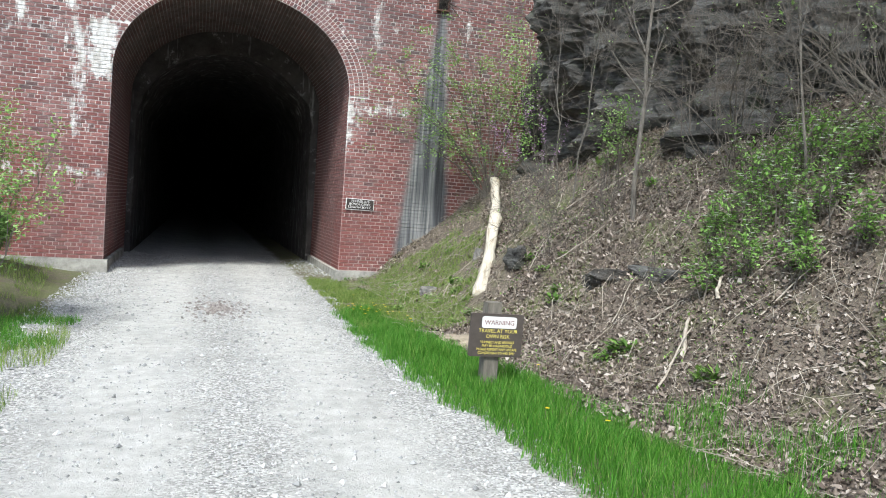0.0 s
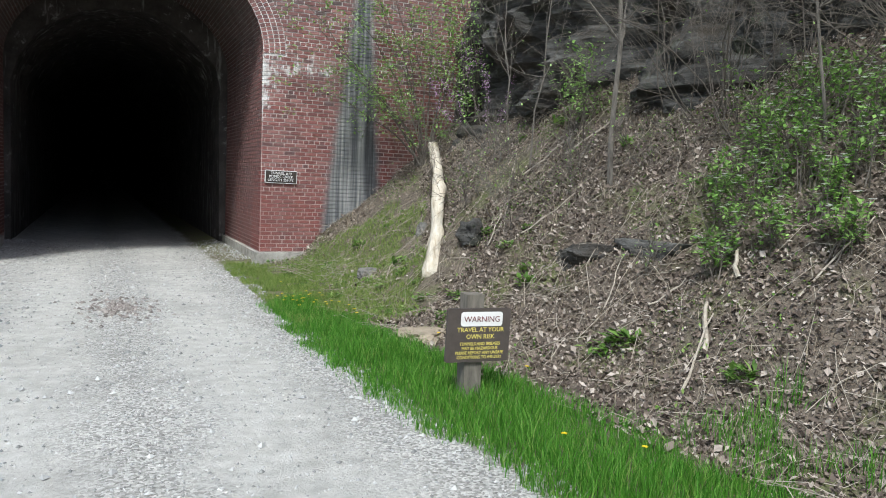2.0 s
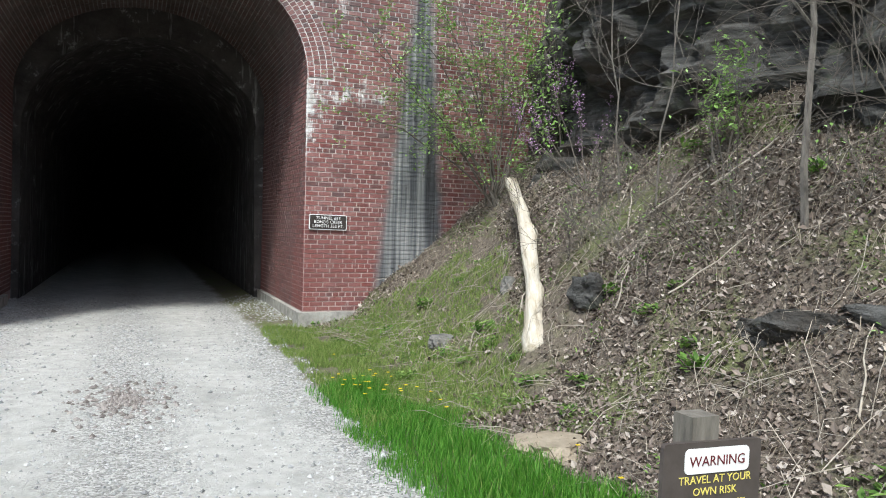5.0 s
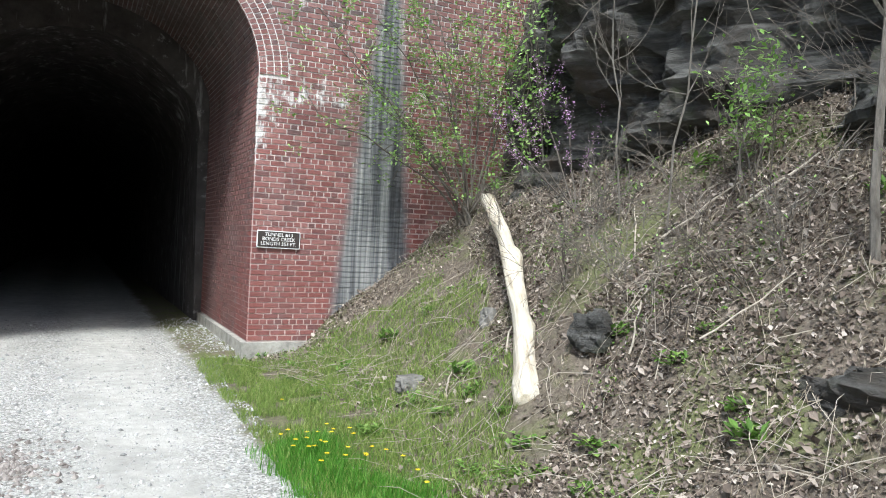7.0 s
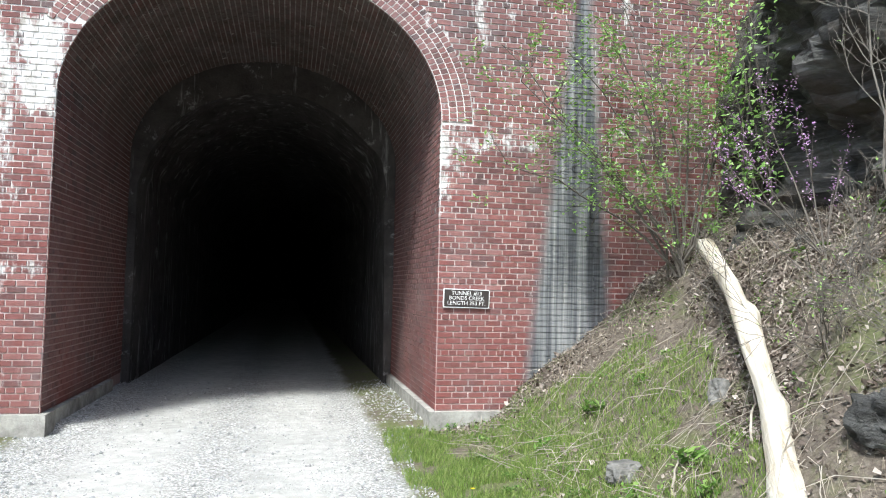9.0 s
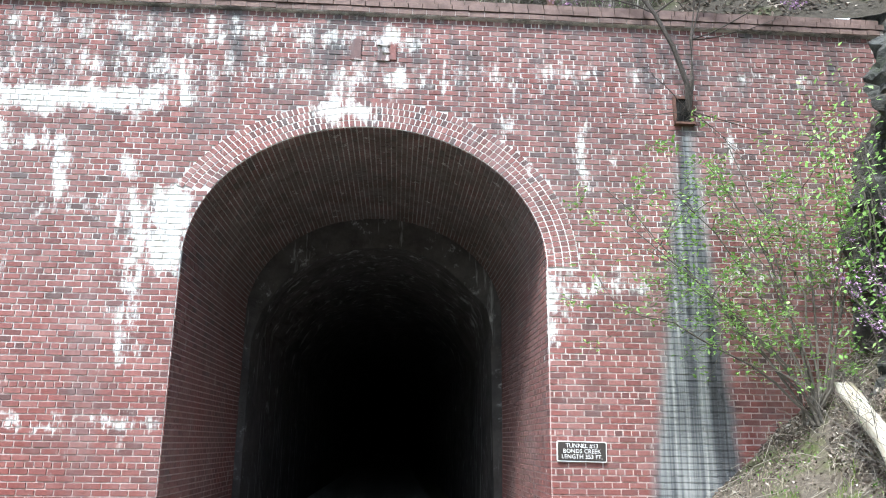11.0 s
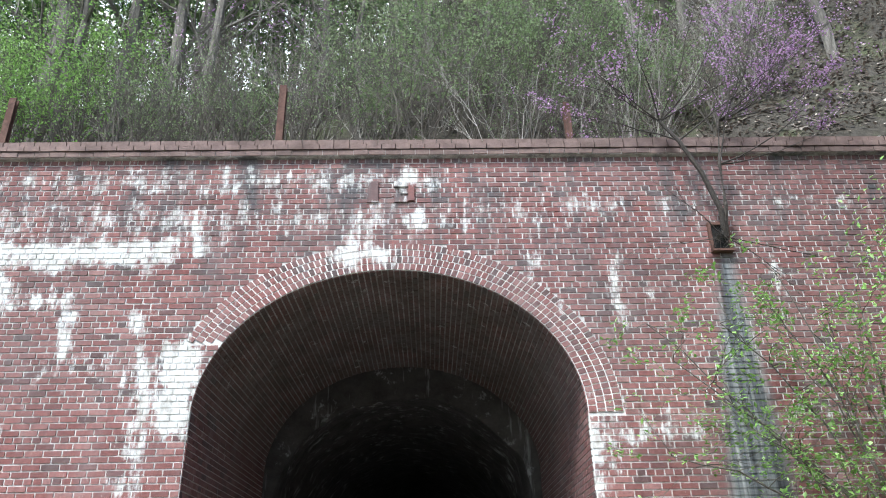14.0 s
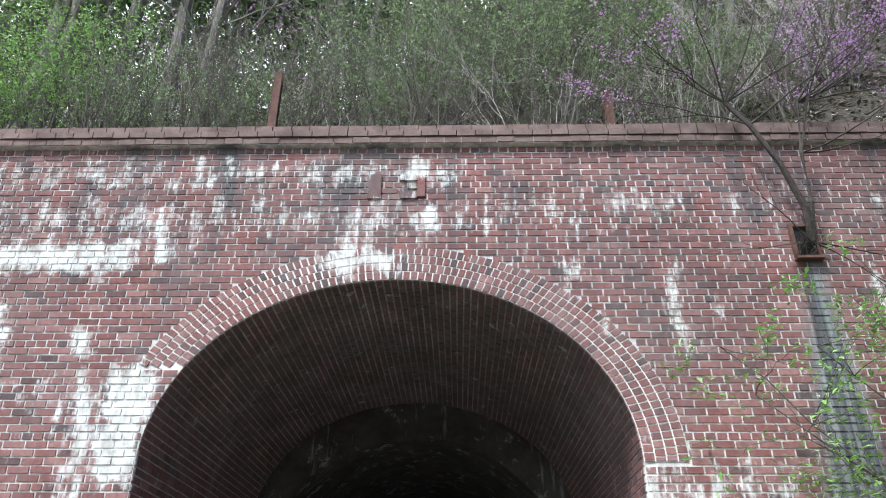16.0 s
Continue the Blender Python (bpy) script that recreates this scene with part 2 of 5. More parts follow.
def rock_material(name):
    n = Nodes(name, 0.92, 0.2)
    p = n.pos()
    layers = n.noise(n.vmath("MULTIPLY", p, (0.7, 0.7, 5.0)), 1.6, 7.0, 0.7)
    c = n.ramp(layers, (0.28, (0.022, 0.021, 0.02)), (0.5, (0.085, 0.083, 0.078)), (0.74, (0.225, 0.22, 0.21)))
    c = n.mix(n.span(n.noise(p, 1.1, 5.0, 0.7), 0.5, 0.72), c, (0.07, 0.055, 0.042))
    c = n.mix(n.math("MULTIPLY", n.span(n.noise(p, 2.3, 6.0), 0.58, 0.7), 0.5), c, (0.06, 0.075, 0.035))
    n.bump(n.noise(n.vmath("MULTIPLY", p, (1, 1, 2.5)), 9.0, 9.0, 0.75), 0.08, 0.9)
    return n.color(c)


ROCK = rock_material("layered_shale")


def ground_material():
    """Gravel track, grass verge and leaf-strewn soil in one sheet."""
    n = Nodes("track_and_soil", 0.95, 0.15)
    p = n.pos()
    x, y, z = n.xyz(p)
    wob = n.math("MULTIPLY", n.math("SUBTRACT", n.noise(p, 1.3, 5.0, 0.65), 0.5), 0.9)
    fine = n.noise(p, 38.0, 6.0, 0.7)
    stones = n.voronoi(p, 56.0, "Color")
    gray = n.xyz(stones)[0]
    gravel = n.ramp(gray, (0.0, (0.2, 0.193, 0.18)), (0.5, (0.4, 0.39, 0.368)), (1.0, (0.62, 0.61, 0.58)))
    dust = n.ramp(n.noise(p, 7.0, 6.0), (0.3, (0.4, 0.39, 0.362)), (0.7, (0.57, 0.56, 0.53)))
    dust = n.mix(n.math("MULTIPLY", n.span(n.voronoi(p, 30.0), 0.25, 0.1), 0.6), dust, gravel)
    lane = n.math("ABSOLUTE", n.math("SUBTRACT", n.math("ABSOLUTE", n.math("ADD", x, 0.25)), 0.85))
    worn = n.math("MULTIPLY", n.math("SUBTRACT", n.math("ADD", 0.72, wob), lane), 2.2, True)
    track = n.mix(worn, gravel, dust)
    track = n.mix(n.math("MULTIPLY", n.span(n.noise(p, 0.8, 6.0, 0.7), 0.48, 0.75), 0.5), track, (0.23, 0.222, 0.205))
    soil = n.ramp(n.noise(p, 22.0, 7.0, 0.75), (0.25, (0.06, 0.049, 0.038)), (0.5, (0.145, 0.12, 0.096)), (0.75, (0.26, 0.225, 0.185)))
    green = n.ramp(n.noise(p, 30.0, 6.0, 0.7), (0.3, (0.08, 0.1, 0.03)), (0.7, (0.19, 0.23, 0.075)))
    low = n.math("MULTIPLY", n.math("SUBTRACT", 0.75, z), 2.5, True)
    near = n.math("MULTIPLY", n.math("ADD", y, 6.5), 0.5, True)
    moss = n.math("ADD", n.span(n.noise(p, 0.9, 6.0, 0.7), 0.5, 0.62), n.math("MULTIPLY", n.math("MULTIPLY", low, near), n.span(n.noise(p, 6.0, 6.0, 0.7), 0.4, 0.6)), True)
    soil = n.mix(n.math("MULTIPLY", moss, 0.6), soil, green)
    bend = n.math("MULTIPLY", n.math("MULTIPLY", n.math("SUBTRACT", -8.6, y), 0.4, True), 0.25)
    right = n.math("MULTIPLY", n.math("SUBTRACT", n.math("ADD", x, n.math("MULTIPLY", wob, 0.6)), n.math("ADD", bend, 1.5)), 5.0, True)
    left = n.math("MULTIPLY", n.math("SUBTRACT", n.math("MULTIPLY", n.math("ADD", x, wob), -1.0), 2.35), 4.0, True)
    side = n.math("MAXIMUM", right, left)
    n.bump(n.math("ADD", gray, fine), 0.02, 0.9)
    return n.color(n.mix(side, track, soil))


GROUND = ground_material()


def plain(name, a, b, scale=20.0, rough=0.8, bump=0.0, spec=0.3, stretch=(1, 1, 1)):
    n = Nodes(name, rough, spec)
    p = n.vmath("MULTIPLY", n.pos(), stretch)
    c = n.ramp(n.noise(p, scale, 6.0, 0.7), (0.3, a), (0.7, b))
    if bump:
        n.bump(n.noise(p, scale * 2, 6.0, 0.7), bump, 0.7)
    return n.color(c)


def leaf_material(name, *stops, through_light=0.35, rough=0.6):
    n = Nodes(name, rough, 0.3)
    r = n.math("FRACT", n.math("ADD", n.island(), n.objrand()))
    n.color(n.ramp(r, *stops))
    return n.leafy(through_light)


GRASS = leaf_material("spring_grass", (0.0, (0.045, 0.15, 0.013)), (0.5, (0.085, 0.255, 0.024)), (0.88, (0.15, 0.34, 0.05)), (1.0, (0.27, 0.37, 0.1)))
TURF = leaf_material("olive_turf", (0.0, (0.11, 0.17, 0.035)), (0.6, (0.2, 0.3, 0.065)), (1.0, (0.34, 0.38, 0.14)))
WEED = leaf_material("weed_leaf", (0.0, (0.07, 0.14, 0.028)), (0.6, (0.15, 0.27, 0.055)), (1.0, (0.27, 0.39, 0.11)))
SPRINGWEED = leaf_material("spring_weed_leaf", (0.0, (0.1, 0.2, 0.04)), (0.6, (0.2, 0.36, 0.08)), (1.0, (0.33, 0.5, 0.16)))
FRESH = leaf_material("fresh_leaf", (0.0, (0.15, 0.28, 0.06)), (0.6, (0.27, 0.45, 0.12)), (1.0, (0.42, 0.6, 0.24)))
BUD = leaf_material("hazy_bud_leaf", (0.0, (0.13, 0.18, 0.08)), (0.6, (0.25, 0.34, 0.16)), (1.0, (0.4, 0.48, 0.29)))
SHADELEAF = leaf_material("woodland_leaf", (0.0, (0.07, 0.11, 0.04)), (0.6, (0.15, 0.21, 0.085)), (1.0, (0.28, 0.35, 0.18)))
PINE = leaf_material("pine_needle", (0.0, (0.03, 0.075, 0.022)), (1.0, (0.1, 0.19, 0.05)), through_light=0.15)
PETAL = leaf_material("redbud_blossom", (0.0, (0.4, 0.2, 0.43)), (0.5, (0.57, 0.33, 0.59)), (1.0, (0.74, 0.54, 0.74)))
YELLOW = leaf_material("dandelion_petal", (0.0, (0.75, 0.55, 0.02)), (1.0, (0.85, 0.7, 0.05)))
WHITEPETAL = leaf_material("white_petal", (0.0, (0.7, 0.72, 0.66)), (1.0, (0.85, 0.85, 0.82)))
LITTER = leaf_material("dry_leaf", (0.0, (0.06, 0.046, 0.037)), (0.35, (0.145, 0.113, 0.092)), (0.75, (0.26, 0.213, 0.178)),
                       (1.0, (0.5, 0.44, 0.385)), through_light=0.1, rough=0.75)
BARK = plain("grey_bark", (0.08, 0.07, 0.06), (0.22, 0.2, 0.175), 30.0, 0.9, 0.01, stretch=(1, 1, 0.25))
TWIG = plain("bare_twig", (0.07, 0.06, 0.05), (0.18, 0.158, 0.136), 12.0, 0.85)
DRYSTICK = plain("dead_stick", (0.28, 0.24, 0.19), (0.5, 0.45, 0.38), 15.0, 0.85)


def log_material():
    n = Nodes("bleached_wood", 0.85, 0.25)
    p = n.pos()
    d = Vector((1.54, 3.69, 1.97)).normalized()
    u = d.cross(Vector((0, 0, 1))).normalized()
    v = u.cross(d)
    c = n.t.nodes.new("ShaderNodeCombineXYZ")
    for k, (axis, f) in enumerate(((u, 16.0), (v, 16.0), (d, 1.1))):
        dot = n.t.nodes.new("ShaderNodeVectorMath")
        dot.operation = "DOT_PRODUCT"
        n.put(dot.inputs[0], p)
        dot.inputs[1].default_value = tuple(axis * f)
        n.t.links.new(dot.outputs["Value"], c.inputs[k])
    grain = n.noise(c.outputs[0], 1.0, 7.0, 0.75)
    col = n.ramp(grain, (0.3, (0.2, 0.155, 0.105)), (0.42, (0.48, 0.42, 0.33)), (0.7, (0.74, 0.7, 0.61)))
    col = n.mix(n.math("MULTIPLY", n.span(n.noise(p, 3.0, 5.0, 0.7), 0.5, 0.68), 0.5), col, (0.4, 0.32, 0.2))
    n.bump(grain, 0.03, 0.8)
    return n.color(col)


STUMPWOOD = log_material()
POSTWOOD = plain("weathered_post", (0.1, 0.09, 0.075), (0.22, 0.2, 0.17), 20.0, 0.9, 0.006, stretch=(1, 1, 0.2))
SIGNBROWN = plain("sign_brown", (0.065, 0.053, 0.047), (0.095, 0.08, 0.072), 8.0, 0.55, 0.001)
SIGNWHITE = plain("sign_white", (0.74, 0.73, 0.72), (0.82, 0.81, 0.8), 9.0, 0.5)
SIGNYELLOW = plain("sign_yellow", (0.72, 0.6, 0.12), (0.8, 0.68, 0.2), 30.0, 0.5)
SIGNDARK = plain("sign_dark_red", (0.1, 0.02, 0.025), (0.16, 0.03, 0.035), 30.0, 0.5)
PLAQUE = plain("plaque_brown", (0.03, 0.024, 0.022), (0.055, 0.045, 0.04), 10.0, 0.5)
RUST = plain("rusty_steel", (0.07, 0.036, 0.028), (0.15, 0.08, 0.062), 12.0, 0.85, 0.003)
STONE = plain("tan_sandstone", (0.22, 0.18, 0.13), (0.4, 0.34, 0.26), 5.0, 0.9, 0.02)
PEBBLE = leaf_material("limestone_chip", (0.0, (0.2, 0.2, 0.195)), (0.6, (0.38, 0.378, 0.37)), (1.0, (0.56, 0.555, 0.545)),
                       through_light=0.0, rough=0.9)
GREYSTONE = plain("grey_stone", (0.08, 0.077, 0.072), (0.23, 0.22, 0.2), 6.0, 0.9, 0.02)
DARK = plain("drain_hole_shade", (0.01, 0.01, 0.01), (0.02, 0.018, 0.016), 8.0, 0.9)


# ---------- geometry helpers ----------
class Geo:
    """Collects vertices and faces of one mesh."""

    def __init__(self):
        self.v, self.f = [], []

    def quad(self, a, b, c, d):
        i = len(self.v)
        self.v += [tuple(a), tuple(b), tuple(c), tuple(d)]
        self.f.append((i, i + 1, i + 2, i + 3))

    def box(self, lo, hi, skip=()):
        i = len(self.v)
        (x0, y0, z0), (x1, y1, z1) = lo, hi
        self.v += [(x0, y0, z0), (x1, y0, z0), (x1, y1, z0), (x0, y1, z0), (x0, y0, z1), (x1, y0, z1), (x1, y1, z1), (x0, y1, z1)]
        sides = {"b": (0, 3, 2, 1), "t": (4, 5, 6, 7), "f": (0, 1, 5, 4), "r": (1, 2, 6, 5), "k": (2, 3, 7, 6), "l": (3, 0, 4, 7)}
        self.f += [tuple(i + k for k in q) for s, q in sides.items() if s not in skip]

    def prism(self, four, out):
        """A brick from its four front corners, sunk to the back along -out."""
        i = len(self.v)
        o = Vector(out)
        four = [Vector(c) for c in four]
        self.v += [tuple(c) for c in four] + [tuple(c - o) for c in four]
        self.f += [(i, i + 1, i + 2, i + 3)] + [(i + k, i + 4 + k, i + 4 + (k + 1) % 4, i + (k + 1) % 4) for k in range(4)]

    def tube(self, pts, radii, n=5, cap=True):
        pts = [Vector(p) for p in pts]
        first = len(self.v)
        for k, (p, r) in enumerate(zip(pts, radii)):
            d = (pts[min(k + 1, len(pts) - 1)] - pts[max(k - 1, 0)]).normalized()
            a = d.orthogonal().normalized() if abs(d.z) > 0.99 else d.cross(Vector((0, 0, 1))).normalized()
            b = d.cross(a)
            for j in range(n):
                w = 2 * math.pi * j / n
                self.v.append(tuple(p + (a * math.cos(w) + b * math.sin(w)) * r))
        for k in range(len(pts) - 1):
            for j in range(n):
                a0, a1 = first + k * n + j, first + k * n + (j + 1) % n
                self.f.append((a0, a1, a1 + n, a0 + n))
        if cap:
            self.f.append(tuple(first + (len(pts) - 1) * n + j for j in range(n)))

    def leaf(self, p, d, up, length, width):
        """A folded leaf of four points along d."""
        p, d = Vector(p), Vector(d).normalized()
        s = d.cross(Vector(up))
        s = s.normalized() if s.length > 1e-4 else d.orthogonal().normalized()
        n = s.cross(d)
        i = len(self.v)
        m = p + d * length * 0.5
        self.v += [tuple(p), tuple(m + s * width * 0.5 + n * width * 0.15), tuple(p + d * length), tuple(m - s * width * 0.5 + n * width * 0.15)]
        self.f += [(i, i + 1, i + 2), (i, i + 2, i + 3)]

    def mesh(self, name, mat, smooth=False):
        me = bpy.data.meshes.new(name)
        me.from_pydata(self.v, [], self.f)
        me.materials.append(mat)
        if smooth:
            me.polygons.foreach_set("use_smooth", [True] * len(me.polygons))
        me.update()
        return me


def thing(name, geo, mat, label="", category="", group="", kind="", smooth=False):
    return tagged(new(name, geo.mesh(name, mat, smooth)), label, category, group, kind)


def sub(name, geo, mat, parent, label="", smooth=False):
    ob = new(name, geo.mesh(name, mat, smooth))
    ob.parent = parent
    if label:
        ob["label"] = label
    return ob


def rnd(a, b):
    return RNG.uniform(a, b)


def interp(v, xs, ys):
    return float(np.interp(v, xs, ys))


# ---------- ground ----------
HALF, SPRING, RISE, RING, DEPTH = 2.375, 4.165, 1.885, 0.42, 4.4
WALL_TOP, WALL_L, WALL_R = 7.745, -10.0, 7.4


def toe(y):
    return interp(y, (-13, -12, -10.4, -9.4, -8.5, -7.6, -6.6, -5.4, -3.4, -2.4, -0.8, 0), (3.9, 3.8, 3.56, 3.46, 3.42, 3.36, 3.34, 3.27, 3.35, 3.3, 3.1, 2.98))


def verge_in(y):
    return interp(y, (-14, -12, -11, -10.4, -9.6, -8.5, -7.5, -6.9, -5.1, -3.2, -2, 0), (1.8, 1.82, 1.8, 1.68, 1.5, 1.52, 1.44, 1.47, 1.58, 1.55, 1.53, 1.75))


def verge_out(y):
    return interp(y, (-14, -12.4, -11.2, -10.3, -9, -7.9, -6.85, -5.2, -4, 0), (3.4, 3.3, 2.98, 2.9, 2.82, 2.65, 2.5, 2.22, 2.1, 2.3))


def cliff_x(y):
    return interp(y, (-30, -12, -8, -5, -3, -1, 0), (6.9, 6.7, 6.6, 6.2, 6.1, 6.15, 6.3))


def ground_z(x, y):
    z = 0.1 + 0.03 * noise.noise((x * 0.5, y * 0.5, 0.0))
    z += 0.03 * math.exp(-((x + 0.25) / 0.9) ** 2) if y < 2 else 0.0
    if y > 0.35:
        return 0.1 + 0.02 * noise.noise((x, y, 4.0)) + 0.1 * max(0.0, abs(x) - 1.5) * (abs(x) < 3)
    s = x - toe(y)
    k = 0.25
    rise = k * math.log1p(math.exp(min(s / k, 40.0))) * interp(y, (-6, 0), (1.08, 0.86))
    past = max(0.0, x - cliff_x(y) - 0.9)
    rise = min(rise, 3.4 + 0.4 * past) if x < 9 else 9 + (x - 9) * 0.6
    rough = 0.16 * noise.fractal((x * 0.9, y * 0.9, 2.0), 1.0, 2.0, 4) * min(1.0, max(0.0, s + 0.3))
    bank = -x - 2.9 - 0.3 * noise.noise((y * 0.6, 1.0, 0.0))
    left = 0.0
    if bank > 0:
        left = min(0.45 * bank, 1.0 + 0.1 * bank) * interp(y, (-7.5, -3.5, -0.6, 0.1), (0.25, 1.0, 0.5, 0.2))
    return z + rise + rough + left


def spread(lo, hi, near0, near1, step, grow=1.35):
    vals = list(np.arange(near0, near1 + 1e-6, step))
    d, v = step, vals[-1]
    while v < hi:
        d *= grow
        v = min(hi, v + d)
        vals.append(v)
    d, v = step, vals[0]
    while v > lo:
        d *= grow
        v = max(lo, v - d)
        vals.insert(0, v)
    return vals


def build_ground():
    xs, ys = spread(-400, 400, -6.5, 8.5, 0.12), spread(-400, 110, -17.5, 0.5, 0.12)
    v = [(x, y, ground_z(x, y) if x < 60 else 20.0) for y in ys for x in xs]
    nx = len(xs)
    f = [(j * nx + i, j * nx + i + 1, (j + 1) * nx + i + 1, (j + 1) * nx + i) for j in range(len(ys) - 1) for i in range(nx - 1)]
    g = Geo()
    g.v, g.f = v, f
    return thing("ground", g, GROUND, "pale gravel track with soil banks covered in dry leaves", "ground", kind="structure", smooth=True)


build_ground()


def build_cliff():
    """Ledged rock face above the bank, with an overhang near the portal."""
    g = Geo()
    ys, zs = np.concatenate([np.arange(-34, -13, 0.3), np.arange(-13, 2.2, 0.1)]), np.arange(1.6, 9.4, 0.075)
    nz = len(zs)
    for y in ys:
        for z in zs:
            base = cliff_x(y) + interp(z, (2.5, 5.5, 9.0), (0.0, 0.2, 0.5))
            step = math.floor(z * 1.15 + 0.6 * noise.noise((y * 0.35, 0, z * 0.2))) * 1.7
            lay = 0.26 * noise.noise((y * 0.45, step, 3.0)) + 0.14 * noise.noise((y * 1.7, step * 2.1, 8.0))
            crag = 0.42 * noise.fractal((y * 0.6, z * 0.9, 1.0), 1.0, 2.0, 6)
            bed = math.floor(z * 4.2 + 1.2 * noise.noise((y * 0.5, z * 0.4, 7.0)))
            crag += 0.06 * noise.noise((y * 1.1, bed * 3.7, 2.0)) + 0.05 * noise.noise((y * 3.3, bed * 5.1, 4.0))
            crag += 0.2 * noise.cell((y * 0.8 + 0.5 * noise.noise((y, z, 2.0)), z * 1.3 + 0.4 * noise.noise((y * 0.7, z, 5.0)), 3.0)) - 0.1
            crag += 0.09 * noise.cell((y * 2.3, z * 3.4 + 0.6 * noise.noise((y, 1.0, z)), 9.0)) - 0.045
            crag += 0.07 * noise.fractal((y * 3.0, z * 4.0, 6.0), 1.0, 2.0, 3)
            hang = -0.5 * math.exp(-((y + 3.4) / 1.7) ** 2) * math.exp(-((z - 5.6) / 1.2) ** 2)
            hollow = 0.35 * math.exp(-((y + 2.4) / 1.8) ** 2) * math.exp(-((z - 3.9) / 0.5) ** 2)
            calm = interp(y, (-1.4, -0.2), (1.0, 0.5))
            end = interp(y, (-2.6, -0.6), (0.0, 1.0))
            base += end * (0.15 + 0.35 * max(0.0, z - 5.0))
            g.v.append((base + (lay + crag) * calm + hang + hollow, y + 0.1 * noise.noise((z * 2, y * 2, 5)), z))
    n = len(ys)
    g.f = [(i * nz + j, i * nz + j + 1, (i + 1) * nz + j + 1, (i + 1) * nz + j) for i in range(n - 1) for j in range(nz - 1)]
    # a broken top that runs back into the hill
    top = len(g.v)
    for i, y in enumerate(ys):
        x, yy, z = g.v[i * nz + nz - 1]
        g.v += [(x + 1.2, yy, z + 0.5 + 0.3 * noise.noise((y, 1, 1))), (x + 14, yy, z + 8)]
    for i in range(n - 1):
        a, b = i * nz + nz - 1, (i + 1) * nz + nz - 1
        g.f += [(a, top + 2 * i, top + 2 * i + 2, b), (top + 2 * i, top + 2 * i + 1, top + 2 * i + 3, top + 2 * i + 2)]
    return thing("cliff", g, ROCK, "dark layered shale cliff with ledges above a leafy bank", "cliff", kind="structure")


build_cliff()


def hill_z(x, y):
    d = y - 0.9
    z = 7.35 + 0.95 * d if d < 12 else 18.75 + 0.5 * (d - 12)
    z += 0.4 * min(d, 14.0) * min(1.0, max(0.0, (x + 3.0) / 5.0)) + 0.22 * max(0.0, x - 3.5) ** 1.3 - 0.1 * max(0.0, -x - 6)
    return z + 0.35 * noise.fractal((x * 0.4, y * 0.4, 6.0), 1.0, 2.0, 4)


def build_hill():
    xs, ys = spread(-120, 120, -14, 14, 0.4), spread(0.75, 140, 0.75, 9, 0.35)
    g = Geo()
    g.v = [(x, y, hill_z(x, y)) for y in ys for x in xs]
    nx = len(xs)
    g.f = [(j * nx + i, j * nx + i + 1, (j + 1) * nx + i + 1, (j + 1) * nx + i) for j in range(len(ys) - 1) for i in range(nx - 1)]
    return thing("hillside", g, SOIL, "steep wooded hillside with brown leaves behind the parapet", "hillside", kind="structure", smooth=True)


def soil_material():
    n = Nodes("leafy_soil", 0.95, 0.15)
    p = n.pos()
    c = n.ramp(n.noise(p, 9.0, 8.0, 0.75), (0.25, (0.035, 0.03, 0.025)), (0.5, (0.07, 0.061, 0.05)), (0.75, (0.13, 0.115, 0.097)))
    c = n.mix(n.math("MULTIPLY", n.span(n.noise(p, 0.7, 6.0, 0.7), 0.5, 0.62), 0.5), c, (0.1, 0.12, 0.05))
    n.bump(n.noise(p, 15.0, 8.0, 0.8), 0.05, 0.8)
    return n.color(c)


SOIL = soil_material()
build_hill()
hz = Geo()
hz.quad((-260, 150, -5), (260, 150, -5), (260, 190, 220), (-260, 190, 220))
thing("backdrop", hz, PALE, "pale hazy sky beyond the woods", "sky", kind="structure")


# ---------- portal ----------
def arch_half(z, a=HALF, b=RISE, spring=SPRING):
    """Half width of the opening at height z."""
    if z <= spring:
        return a
    q = (z - spring) / b
    return a * math.sqrt(1 - q * q) if q < 1 else 0.0


def arch_pts(a, b, n=48, spring=SPRING):
    return [(-a * math.cos(math.pi * k / n), spring + b * math.sin(math.pi * k / n)) for k in range(n + 1)]


COURSE, LONG, JOINT = 0.0785, 0.216, 0.019


def build_wall():
    """Mortar core of the portal wall with its arched opening."""
    g = Geo()
    y0, y1 = 0.0, 0.75
    pts = [(-HALF, -0.2)] + arch_pts(HALF, RISE) + [(HALF, -0.2)]
    for y in (y0, y1):
        g.quad((WALL_L, y, -0.2), (-HALF, y, -0.2), (-HALF, y, WALL_TOP), (WALL_L, y, WALL_TOP))
        g.quad((HALF, y, -0.2), (WALL_R, y, -0.2), (WALL_R, y, WALL_TOP), (HALF, y, WALL_TOP))
        for (xa, za), (xb, zb) in zip(pts[1:-2], pts[2:-1]):
            g.quad((xa, y, za), (xb, y, zb), (xb, y, WALL_TOP), (xa, y, WALL_TOP))
    g.quad((WALL_L, y0, WALL_TOP), (WALL_R, y0, WALL_TOP), (WALL_R, y1, WALL_TOP), (WALL_L, y1, WALL_TOP))
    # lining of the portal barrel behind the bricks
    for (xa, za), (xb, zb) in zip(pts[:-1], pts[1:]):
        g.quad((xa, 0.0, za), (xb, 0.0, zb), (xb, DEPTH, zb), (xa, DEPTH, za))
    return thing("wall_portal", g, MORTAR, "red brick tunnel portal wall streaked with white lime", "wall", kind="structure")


WALL = build_wall()


